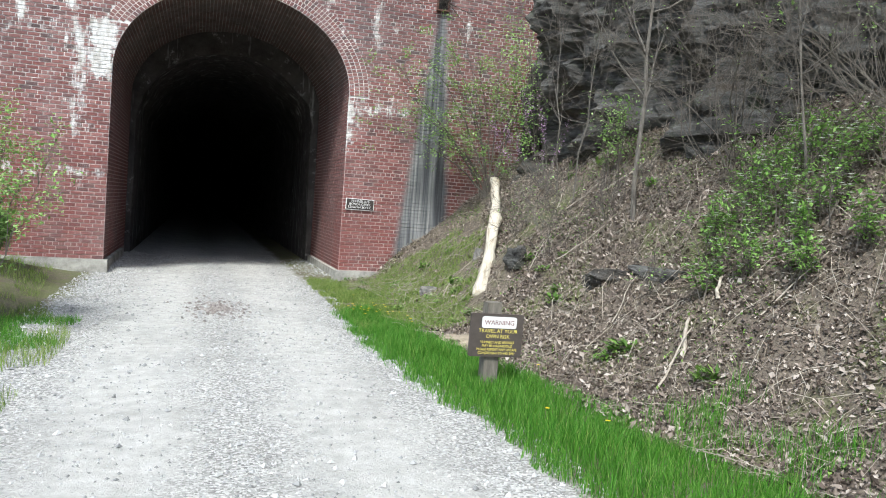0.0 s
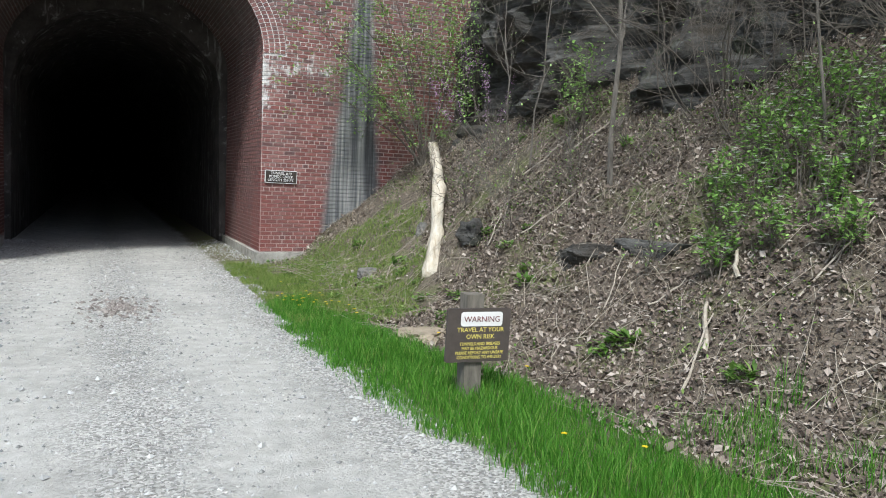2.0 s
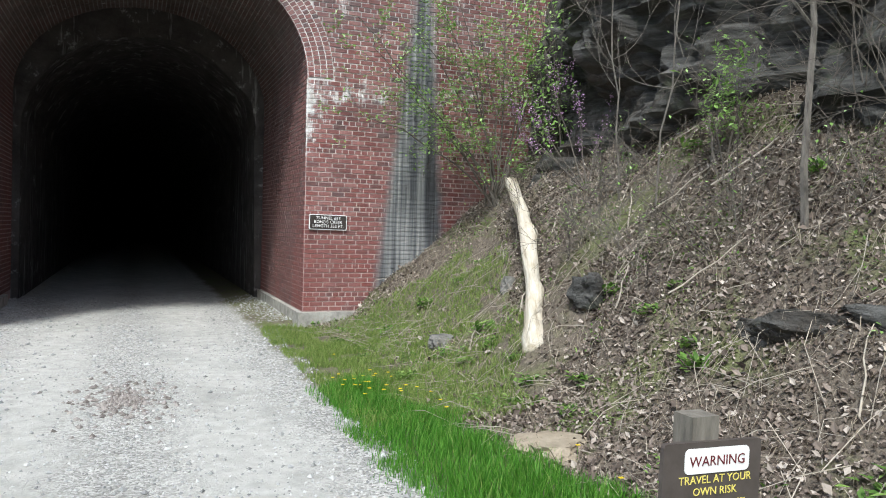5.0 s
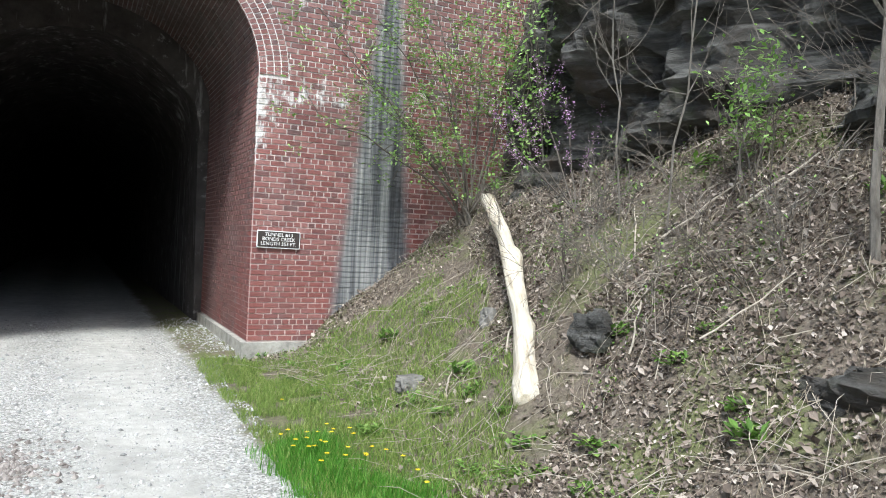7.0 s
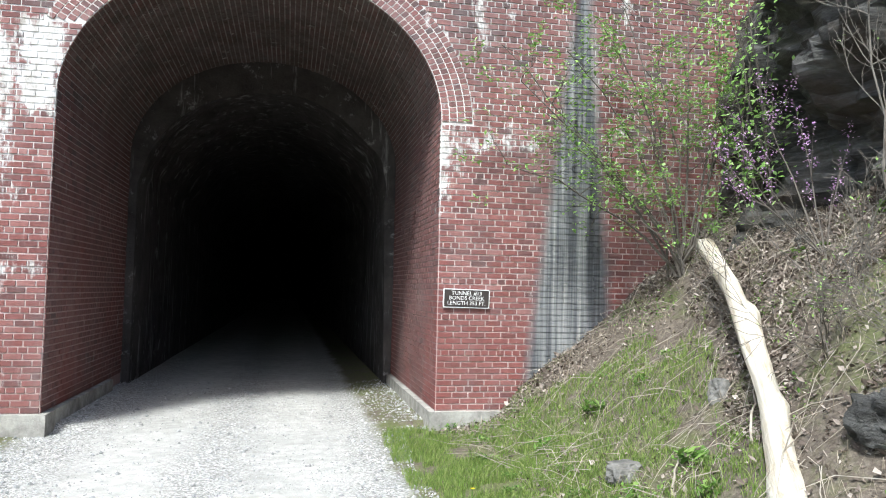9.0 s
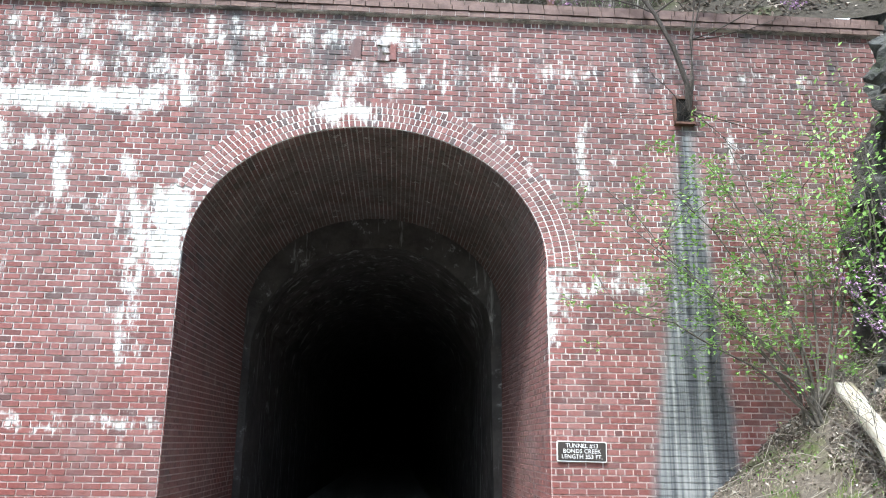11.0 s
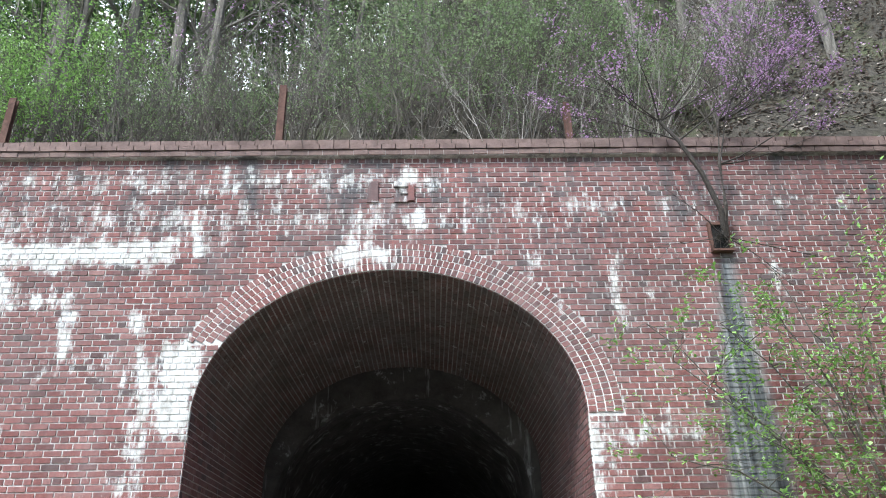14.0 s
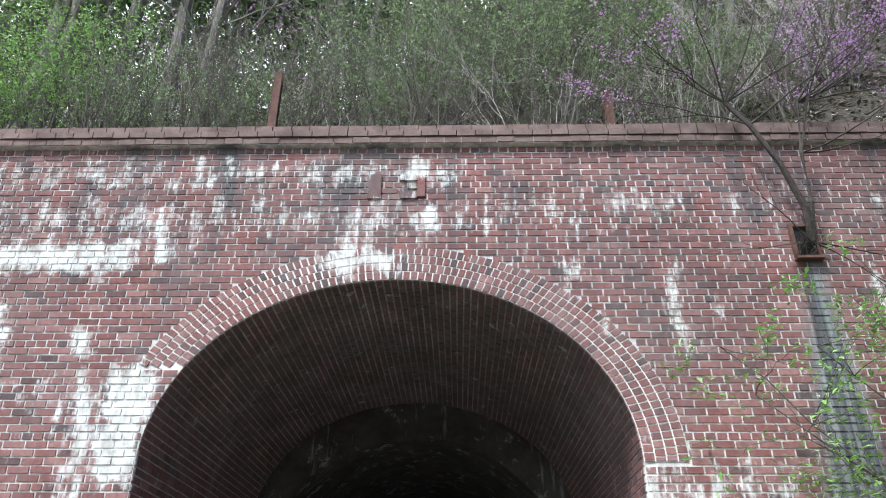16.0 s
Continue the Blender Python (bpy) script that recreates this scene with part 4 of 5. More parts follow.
def redbud_tree():
    """The redbud that grows out of the drain hole and flowers above the parapet."""
    g, tips, along = Geo(), [], []
    foot = Vector((4.42, -0.04, 6.46))
    left = [foot, foot + Vector((-0.05, -0.12, 0.35)), foot + Vector((-0.25, -0.22, 0.85)), foot + Vector((-0.5, -0.25, 1.35)), foot + Vector((-0.7, -0.2, 1.7))]
    right = [foot, foot + Vector((0.02, -0.14, 0.4)), foot + Vector((0.02, -0.2, 1.0)), foot + Vector((0.12, -0.2, 1.7))]
    g.tube(left, [0.045, 0.04, 0.034, 0.028, 0.024], 6)
    g.tube(right, [0.04, 0.032, 0.026, 0.022], 6)
    for q, n in ((left[3], 2), (left[4], 6), (right[2], 3), (right[3], 9)):
        for _ in range(n):
            grow(g, q, (rnd(-1.0, 1.2) + (0.5 if q.x > foot.x - 0.1 else 0.0), rnd(-0.4, 0.5), rnd(0.3, 0.9)), rnd(0.9, 1.6), 0.013, 2, tips, 0.07, 2, 0.16, 4, 0.66, along)
    for d, ln in (((-1, -0.3, -0.2), 1.1), ((0.9, -0.3, -0.3), 1.2), ((0.6, -0.4, -0.6), 1.0), ((-0.7, -0.4, 0.1), 1.0)):
        grow(g, foot, d, ln, 0.01, 1, tips, -0.02, 2, 0.15, 3, 0.6)
    f = Geo()
    for p, d in along:
        if p.z > 8.15 and RNG.random() < 0.4:
            for _ in range(6):
                q = p + Vector((rnd(-1, 1), rnd(-1, 1), rnd(-1, 1))) * 0.07
                f.leaf(q, (rnd(-1, 1), rnd(-1, 1), rnd(-1, 1)), (0, 0, 1), 0.036, 0.028)
    plant("redbud_tree", g, BARKDARK, [("blossom", f, PETAL)], "purple-flowering redbud tree rooted in the drain hole", "tree", at=foot)


BARKDARK = plain("dark_bark", (0.035, 0.028, 0.024), (0.1, 0.085, 0.075), 30.0, 0.9, 0.01)
redbud_tree()


def ivy_on_cliff():
    g, w = Geo(), Geo()
    foot = Vector((6.25, -0.9, 3.0))
    for _ in range(9):
        pts = [foot + Vector((rnd(-0.2, 0.2), rnd(-0.9, 0.4), rnd(-0.2, 0.3)))]
        for k in range(6):
            pts.append(pts[-1] + Vector((rnd(-0.16, 0.04), rnd(-0.12, 0.12), rnd(0.3, 0.6))))
        w.tube(pts, [0.012, 0.011, 0.01, 0.009, 0.008, 0.006, 0.004], 4)
        for p in pts[1:]:
            for _ in range(15):
                q = p + Vector((rnd(-0.5, 0.1), rnd(-0.6, 0.4), rnd(-0.35, 0.35)))
                g.leaf(q, (rnd(-1, 0.2), rnd(-1, 1), rnd(-0.9, 0.2)), (-0.5, -0.5, 1), rnd(0.06, 0.1), rnd(0.035, 0.055))
    plant("climbing_vine", w, TWIG, [("leaves", g, FRESH)], "green leafy vine climbing the rock beside the wall", "vine", at=foot)


ivy_on_cliff()


# ---------- bank: log, rocks, litter ----------
def build_log():
    g = Geo()
    a, b = Vector((3.66, -5.44, 0.53)), Vector((5.2, -1.75, 2.5))
    n, m = 22, 12
    side = Vector((0.25, -0.1, 0.0))
    rings = []
    for k in range(n + 1):
        f = k / n
        p = a.lerp(b, f) + side * math.sin(f * math.pi) * 0.35 + Vector((0, 0, 0.12 * math.sin(f * math.pi)))
        p += Vector((0.03 * noise.noise((f * 6, 0, 1)), 0.03 * noise.noise((f * 6, 3, 1)), 0))
        d = (b - a).normalized()
        u = d.cross(Vector((0, 0, 1))).normalized()
        v = u.cross(d)
        r = 0.1 + 0.03 * noise.noise((f * 5, 7, 2)) + (0.03 if f < 0.08 else 0.0)
        knot = 0.04 if k in (5, 12) else 0.0
        for j in range(m):
            w = 2 * math.pi * j / m
            rr = r * (1 + 0.24 * noise.noise((math.cos(w) * 1.5, math.sin(w) * 1.5, f * 7))) + knot * max(0, math.cos(w - 1))
            jag = 0.0 if k < n else 0.12 * RNG.random()
            g.v.append(tuple(p + (u * math.cos(w) + v * math.sin(w)) * rr + d * jag))
    for k in range(n):
        g.f += [(k * m + j, k * m + (j + 1) % m, (k + 1) * m + (j + 1) % m, (k + 1) * m + j) for j in range(m)]
    c = len(g.v)
    g.v.append(tuple(b - (b - a).normalized() * 0.05))
    g.f += [(n * m + j, n * m + (j + 1) % m, c) for j in range(m)]
    c = len(g.v)
    g.v.append(tuple(a - (b - a).normalized() * 0.03))
    g.f += [((j + 1) % m, j, c) for j in range(m)]
    thing("dead_log", g, STUMPWOOD, "bleached barkless dead trunk leaning on the grassy bank", "log", smooth=True)


build_log()


def boulder(name, at, size, mat, label, seed, flat=1.0, rot=0.0):
    bm = bmesh.new()
    bmesh.ops.create_icosphere(bm, subdivisions=4, radius=1.0)
    for v in bm.verts:
        n = v.co.normalized()
        cut = 0.34 * noise.fractal((n.x * 1.1 + seed, n.y * 1.1, n.z * 1.1), 1.0, 2.0, 4)
        bedding = 0.07 * noise.noise((seed, math.floor(n.z * 5 + 0.6 * noise.noise(n * 2)) * 3.1, n.x * 1.5))
        v.co = n * (0.82 + cut + bedding + 0.09 * noise.fractal((n.x * 3 + seed, n.y * 4, n.z * 4), 1.0, 2.0, 4))
        v.co.z = max(-0.6, min(v.co.z, flat))
    me = bpy.data.meshes.new(name)
    bm.to_mesh(me)
    bm.free()
    me.materials.append(mat)
    ob = tagged(new(name, me), label, "rock")
    ob.matrix_basis = Matrix.Translation(at) @ Matrix.Rotation(rot, 4, "Z") @ Matrix.Diagonal((*size, 1))
    return ob


boulder("flat_rock", (2.74, -7.35, 0.12), (0.36, 0.34, 0.2), STONE, "flat tan sandstone slab beside the grass", 1.0, 0.45)
boulder("rock", (3.44, -3.42, 0.33), (0.24, 0.18, 0.17), GREYSTONE, "small grey rock lying in the grass", 4.0, 0.6, 0.4)
boulder("rock", (4.18, -5.62, 1.16), (0.22, 0.24, 0.26), ROCK, "dark rock set in the leafy bank", 7.0, 0.8)
boulder("rock", (4.34, -3.5, 1.02), (0.16, 0.16, 0.2), GREYSTONE, "pale rock behind the leaning log", 9.0, 0.8)
boulder("ledge_rock", (4.47, -8.25, 1.12), (0.3, 0.62, 0.24), ROCK, "dark ledge of rock jutting from the bank", 12.0, 0.55, 0.3)
boulder("ledge_rock", (4.66, -8.85, 1.22), (0.32, 0.5, 0.24), ROCK, "dark ledge of rock jutting from the bank", 21.0, 0.5, 0.15)
boulder("ledge_rock", (4.36, -7.72, 1.02), (0.22, 0.34, 0.2), ROCK, "dark ledge of rock jutting from the bank", 15.0, 0.6, -0.2)


def log_line(y):
    return 3.6 + 0.417 * (y + 5.44)


def on_bank():
    y = rnd(-17, -0.05)
    lo = verge_out(y) - 0.1 if y < -5.5 else toe(y) - 0.7
    x = lo + (rnd(0, 1) ** 0.9) * (cliff_x(y) + 0.2 - lo)
    return x, y


def build_litter():
    g = Geo()
    for _ in range(165000):
        x, y = on_bank()
        bare = noise.noise((x * 0.7, y * 0.7, 9.0))
        if y > -6.2 and x < log_line(y) + 0.3 * bare and y < -0.75 - 0.4 * bare and RNG.random() < 0.9:
            continue
        if bare > 0.18 and y > -6 and RNG.random() < 0.75:
            continue
        p = slope_at(x, y, rnd(0.0, 0.035))
        s = rnd(0.02, 0.052) if RNG.random() < 0.85 else rnd(0.052, 0.09)
        g.leaf(p, (rnd(-1, 1), rnd(-1, 1), rnd(-0.9, 0.9)), (rnd(-1.2, 0.6), rnd(-0.9, 0.9), 1), s, s * rnd(0.35, 0.8))
    thing("leaf_litter", g, LITTER, "brown and grey dry leaves strewn over the bank", "leaves", kind="stuff")


def build_twigs():
    g = Geo()
    for _ in range(1500):
        x, y = on_bank()
        p = slope_at(x, y, rnd(0.01, 0.05))
        ln = rnd(0.15, 0.75)
        d = Vector((rnd(-1, 0.4), rnd(-1, 1), 0)).normalized()
        q = Vector((p.x + d.x * ln, p.y + d.y * ln, 0))
        q.z = ground_z(q.x, q.y) + rnd(0.01, 0.14)
        mid = p.lerp(q, 0.5) + Vector((rnd(-0.09, 0.09), rnd(-0.09, 0.09), rnd(0.0, 0.1)))
        r = rnd(0.0015, 0.0045)
        g.tube([p, mid, q], [r, r * 0.8, r * 0.4], 3)
    thing("fallen_twigs", g, DRYSTICK, "pale dead twigs scattered over the leafy bank", "twigs", kind="stuff")


def dead_stick(p, q, r, label):
    g = Geo()
    p, q = Vector(p), Vector(q)
    pts = [p.lerp(q, k / 5) + Vector((rnd(-0.02, 0.02), rnd(-0.02, 0.02), rnd(-0.015, 0.02))) for k in range(6)]
    g.tube(pts, [r * (1 - 0.1 * k) for k in range(6)], 6)
    thing("dead_branch", g, DRYSTICK, label, "branch", "dead branches on the bank")


def build_stalks():
    """Dry grass stalks that hang down the bank, and small green sprouts between the leaves."""
    g = Geo()
    for _ in range(9000):
        x, y = on_bank()
        if noise.noise((x * 1.2, y * 1.2, 14.0)) < -0.1:
            continue
        p = slope_at(x, y)
        d = Vector((rnd(-1.0, 0.1), rnd(-0.5, 0.5), 0)) * rnd(0.08, 0.3)
        q = p + d
        q.z = ground_z(q.x, q.y) + rnd(0.0, 0.06)
        m = p.lerp(q, 0.45) + Vector((0, 0, rnd(0.04, 0.14)))
        w = Vector((rnd(-1, 1), rnd(-1, 1), 0)) * 0.0022
        i = len(g.v)
        g.v += [tuple(p - w), tuple(p + w), tuple(m + w), tuple(m - w), tuple(q)]
        g.f += [(i, i + 1, i + 2, i + 3), (i + 3, i + 2, i + 4)]
    thing("dry_stalks", g, STRAW, "dry straw-coloured grass stalks on the bank", "grass", kind="stuff")
    h = Geo()
    for _ in range(26000):
        x, y = on_bank()
        if noise.noise((x * 1.1, y * 1.1, 21.0)) < 0.12:
            continue
        p = slope_at(x, y, rnd(0.0, 0.09))
        r = rnd(0.018, 0.05)
        h.leaf(p, (rnd(-1, 1), rnd(-1, 1), rnd(-0.2, 0.9)), (0, 0, 1), r, r * rnd(0.35, 0.7))
    thing("bank_sprouts", h, WEED, "small green sprouts between the dry leaves", "weeds", kind="stuff")


STRAW = leaf_material("dry_straw", (0.0, (0.2, 0.16, 0.11)), (1.0, (0.46, 0.4, 0.31)), through_light=0.1, rough=0.8)
build_litter()
build_stalks()
build_twigs()
for sx, sy, ex, ey, sr in ((3.54, -10.5, 4.03, -10.24, 0.012), (3.86, -10.35, 4.1, -10.1, 0.026), (4.4, -10.12, 4.6, -9.9, 0.024), (4.1, -9.4, 4.3, -9.65, 0.01), (5.3, -6.05, 5.75, -6.5, 0.018),
                           (4.4, -10.7, 5.0, -10.9, 0.01), (5.1, -5.3, 5.5, -5.9, 0.012), (4.3, -6.7, 4.8, -7.1, 0.009), (3.4, -4.3, 3.65, -4.0, 0.012), (5.0, -3.4, 5.5, -2.8, 0.014),
                           (4.15, -6.1, 4.5, -5.8, 0.01), (3.9, -9.0, 4.35, -8.7, 0.008), (4.9, -5.2, 5.4, -4.6, 0.01), (3.9, -4.6, 4.4, -3.9, 0.012)):
    dead_stick(slope_at(sx, sy, 0.04), slope_at(ex, ey, 0.1), sr, "pale broken dead branch lying on dry leaves")


# ---------- verge: grass, flowers, weeds ----------
def blade(g, p, h, lean, w):
    a = rnd(0, 6.283)
    s = Vector((math.cos(a), math.sin(a), 0)) * w
    d = Vector((rnd(-1, 1), rnd(-1, 1), 0)) * lean
    i = len(g.v)
    m, t = p + d * 0.35 + Vector((0, 0, h * 0.6)), p + d + Vector((0, 0, h))
    g.v += [tuple(p - s), tuple(p + s), tuple(m + s * 0.7), tuple(m - s * 0.7), tuple(t)]
    g.f += [(i, i + 1, i + 2, i + 3), (i + 3, i + 2, i + 4)]


def build_grass():
    g = Geo()
    n = 0
    while n < 46000:
        y = rnd(-15, -4.6)
        a, b = verge_in(y), verge_out(y)
        x = rnd(a - 0.15, b + 0.25)
        edge = min(x - a, b - x) + 0.22 * noise.noise((x * 2.5, y * 2.5, 1.0))
        if edge < 0 and RNG.random() < 0.85 + 0.15 * (edge < -0.1):
            continue
        n += 1
        h = rnd(0.05, 0.165) * (0.7 + 0.5 * min(1, max(0, edge * 3))) * (1.0 + 0.5 * noise.noise((x * 1.7, y * 1.7, 8.0)))
        blade(g, slope_at(x, y, -0.01), h, h * 0.45, rnd(0.002, 0.0042))
    for _ in range(2600):
        x, y = rnd(3.1, 4.0), rnd(-13.5, -10.9)
        if noise.noise((x * 2, y * 2, 5.0)) > -0.05:
            blade(g, slope_at(x, y, -0.01), rnd(0.1, 0.26), 0.08, rnd(0.002, 0.004))
    for _ in range(6000):
        x, y = rnd(-3.1, -1.95), rnd(-8.2, -5.9)
        if noise.noise((x * 1.6, y * 1.6, 3.0)) + 0.5 * (-2.35 - x) > -0.1:
            blade(g, slope_at(x, y, -0.01), rnd(0.04, 0.13), 0.06, rnd(0.002, 0.004))
    thing("verge_grass", g, GRASS, "thick bright green spring grass along the track", "grass", kind="stuff")


def build_turf():
    """Short olive turf on the lower bank near the portal, and tufts on the far verge."""
    g = Geo()
    for _ in range(80000):
        y = rnd(-6.4, 0.0)
        x = rnd(1.6, 5.3)
        lim = min(log_line(y), interp(y, (-2.0, -0.7, 0), (5.3, 3.6, 2.7)))
        if x > lim + 0.5 * noise.noise((x, y, 3.0)) or noise.noise((x * 1.4, y * 1.4, 6.0)) + 0.5 * noise.noise((x * 5, y * 5, 2.0)) < (-0.3 if x < 3.5 else -0.12):
            continue
        if x < verge_in(y) + 0.12 * noise.noise((x * 4, y * 4, 0)):
            continue
        h = rnd(0.03, 0.11)
        blade(g, slope_at(x, y, -0.005), h, h * 0.7, rnd(0.002, 0.004))
    for _ in range(30000):
        y = rnd(-11.5, -0.3)
        x = rnd(-5.5, -1.7)
        if x > interp(y, (-11.5, -9.2, -7, -4.5, -0.3), (-2.0, -1.85, -1.9, -2.75, -3.2)) or noise.noise((x * 1.3, y * 1.3, 11.0)) < -0.05:
            continue
        h = rnd(0.04, 0.16)
        blade(g, slope_at(x, y, -0.005), h, h * 0.5, rnd(0.002, 0.004))
    thing("short_turf", g, TURF, "short olive-green turf and weeds on the lower bank", "grass", kind="stuff")


build_grass()
build_turf()


def dandelion():
    root = tagged(new("dandelion"), "yellow dandelion in bloom among the grass", "flower", "dandelions in the verge")
    g = Geo()
    g.tube([(0, 0, -0.02), (0.004, 0, 0.06), (0.0, 0.004, 0.13)], [0.0025, 0.0022, 0.002], 4)
    sub("stem", g, GRASS, root)
    f = Geo()
    for k in range(22):
        a = k * 2.4
        f.leaf((0, 0, 0.13), (math.cos(a), math.sin(a), 0.15 + 0.04 * (k % 6)), (0, 0, 1), 0.024, 0.009)
    sub("flower_head", f, YELLOW, root)
    return root


DANDELION = dandelion()
DANDELION.location = slope_at(2.3, -5.3)
for k in range(34):
    dy = rnd(-11.5, -3.2) if k > 18 else rnd(-5.6, -4.6)
    dx = rnd(verge_in(dy) + 0.1, verge_out(dy) + 0.25)
    copy_thing(DANDELION, Matrix.Translation(slope_at(dx, dy, rnd(-0.03, 0.04))) @ Matrix.Rotation(rnd(0, 6), 4, "Z"))


def weed_tuft(r, n, label):
    g = Geo()
    for k in range(n):
        a = rnd(0, 6.283)
        g.leaf((rnd(-0.12, 0.12), rnd(-0.12, 0.12), rnd(-0.01, 0.09)), (math.cos(a), math.sin(a), rnd(-0.2, 1.0)), (0, 0, 1), r * rnd(0.5, 1.1), r * rnd(0.3, 0.55))
    return thing("weed", g, WEED, label, "weed", "weeds on the bank")


WEEDS = [weed_tuft(0.11, 46, "low green weed rosette among dry leaves"), weed_tuft(0.08, 60, "small green weed among dry leaves"), weed_tuft(0.15, 40, "broad-leaved green weed on the bank")]
WEEDS[0].location, WEEDS[1].location, WEEDS[2].location = slope_at(3.6, -9.4), slope_at(4.13, -6.65), slope_at(3.75, -9.5)
for k in range(54):
    wx, wy = on_bank()
    if k % 3 == 0:
        wx, wy = rnd(2.4, 3.6), rnd(-6.5, -1.2)
    wd = copy_thing(WEEDS[k % 3], Matrix.Translation(slope_at(wx, wy)) @ Matrix.Rotation(rnd(0, 6), 4, "Z"))
    wd.scale = (rnd(0.5, 1.1), rnd(0.5, 1.1), rnd(0.4, 1.2))


def build_gravel():
    g = Geo()
    n = 0
    while n < 28000:
        y = rnd(-16.5, 5.0)
        a = rnd(0, 1)
        hi = verge_in(y) + 0.25 if y < 0 else 2.3
        x = -2.7 + (hi + 2.7) * a
        rim = min(abs(x - hi), abs(x + 2.4))
        if RNG.random() > 0.07 + 0.9 * math.exp(-rim / 0.4) + 0.22 * math.exp(-((x + 0.1) / 0.4) ** 2):
            continue
        n += 1
        s = rnd(0.005, 0.014) if RNG.random() < 0.95 else rnd(0.014, 0.03)
        p = slope_at(x, y, s * 0.25)
        i = len(g.v)
        for dx, dy, dz in ((1, 0, 0), (0, 1, 0), (-1, 0, 0), (0, -1, 0), (0, 0, 0.8), (0, 0, -0.6)):
            g.v.append((p.x + (dx + rnd(-0.35, 0.35)) * s, p.y + (dy + rnd(-0.35, 0.35)) * s, p.z + (dz + rnd(-0.2, 0.2)) * s))
        g.f += [(i + k, i + (k + 1) % 4, i + 4) for k in range(4)] + [(i + (k + 1) % 4, i + k, i + 5) for k in range(4)]
    thing("loose_gravel", g, PEBBLE, "loose pale limestone chips along the track", "gravel", kind="stuff")
    h = Geo()
    for _ in range(420):
        a, r = rnd(0, 6.283), abs(RNG.gauss(0, 0.3))
        x, y = -0.25 + 0.95 * r * math.cos(a), -4.9 + 1.8 * r * math.sin(a)
        s = rnd(0.012, 0.034)
        p = slope_at(x, y, s * 0.15)
        i = len(h.v)
        for dx, dy, dz in ((1, 0, 0), (0, 1, 0), (-1, 0, 0), (0, -1, 0), (0, 0, 0.7), (0, 0, -0.6)):
            h.v.append((p.x + (dx + rnd(-0.35, 0.35)) * s, p.y + (dy + rnd(-0.35, 0.35)) * s, p.z + (dz + rnd(-0.2, 0.2)) * s))
        h.f += [(i + k, i + (k + 1) % 4, i + 4) for k in range(4)] + [(i + (k + 1) % 4, i + k, i + 5) for k in range(4)]
    thing("coarse_stones", h, COARSE, "patch of coarse brownish stones worn into the track", "stones", kind="stuff")


COARSE = leaf_material("coarse_stone", (0.0, (0.14, 0.12, 0.11)), (1.0, (0.32, 0.29, 0.27)), through_light=0.0, rough=0.9)
build_gravel()


# ---------- track side opposite the bank ----------
def side_shrub(x, y, h, label):
    g, tips, along = Geo(), [], []
    foot = slope_at(x, y, -0.05)
    for _ in range(13):
        grow(g, foot, (rnd(-0.5, 0.45), rnd(-0.4, 0.4), 1), h * rnd(0.4, 0.55), 0.016, 2, tips, 0.05, 3, 0.2, 4, 0.55, along)
    plant("roadside_shrub", g, BARK, [("leaves", foliage([q for q in tips if q[0].x < x + 1.15], 7, 0.065, 0.12), FRESH)], label, "shrub", "shrubs beside the track", foot)


side_shrub(-3.2, -6.0, 3.2, "shrub in fresh pale green leaf beside the track")
side_shrub(-4.6, -3.4, 3.0, "shrub in fresh pale green leaf before the wall")
side_shrub(-4.0, -1.6, 1.0, "low leafy shrub at the foot of the wall")


# ---------- wall fittings ----------
def build_drain():
    root = tagged(new("drain_outlet"), "rusty drain box with dead twigs in the brick wall", "drain")
    g = Geo()
    for lo, hi in (((4.2, -0.06, 6.27), (4.235, 0.02, 6.67)), ((4.445, -0.06, 6.27), (4.48, 0.02, 6.67)), ((4.235, -0.06, 6.635), (4.445, 0.02, 6.67)), ((4.2, -0.1, 6.24), (4.48, 0.02, 6.27))):
        g.box(lo, hi)
    sub("frame", g, RUST, root, "rusted steel rim")
    # no real hole: a near-black block gives the shade inside the drain
    d = Geo()
    d.box((4.235, -0.03, 6.27), (4.445, 0.01, 6.635))
    sub("opening", d, DARK, root, "black block that paints the shade inside the opening")
    t = Geo()
    for _ in range(26):
        p = Vector((rnd(4.22, 4.46), rnd(-0.12, -0.04), rnd(6.27, 6.5)))
        t.tube([p, p + Vector((rnd(-0.15, 0.15), rnd(-0.08, 0.0), rnd(-0.02, 0.2)))], [0.005, 0.002], 3)
    sub("debris", t, BARKDARK, root, "dead twigs caught in the opening")


build_drain()


def build_number():
    """The raised brick figures 1 and 3 above the arch."""
    root = tagged(new("number_relief"), "raised brick figures one and three above the arch", "relief")
    g = Geo()
    for lo, hi in (((-0.34, -0.03, 7.04), (-0.19, -0.012, 7.36)),):
        g.box(lo, hi)
    sub("figure_one", g, BRICK, root)
    h = Geo()
    for xa, xb, za, zb in ((0.02, 0.215, 7.275, 7.36), (0.11, 0.215, 7.165, 7.235), (0.02, 0.215, 7.04, 7.125), (0.215, 0.3, 7.06, 7.34), (0.0, 0.075, 7.125, 7.165)):
        h.box((xa, -0.035, za), (xb, -0.01, zb))
    sub("figure_three", h, BRICK, root)


build_number()


def rail_post(x, top):
    g = Geo()
    w = 0.055
    z0 = hill_z(x, 1.1) - 0.2
    g.box((x - w, 1.05, z0), (x + w, 1.07, top))
    g.box((x - w, 1.13, z0), (x + w, 1.15, top))
    g.box((x - 0.01, 1.0702, z0), (x + 0.01, 1.1298, top - 0.002))
    ob = thing("steel_post", g, RUST, "rusty steel rail post standing behind the parapet", "post", "posts behind the parapet")
    return ob


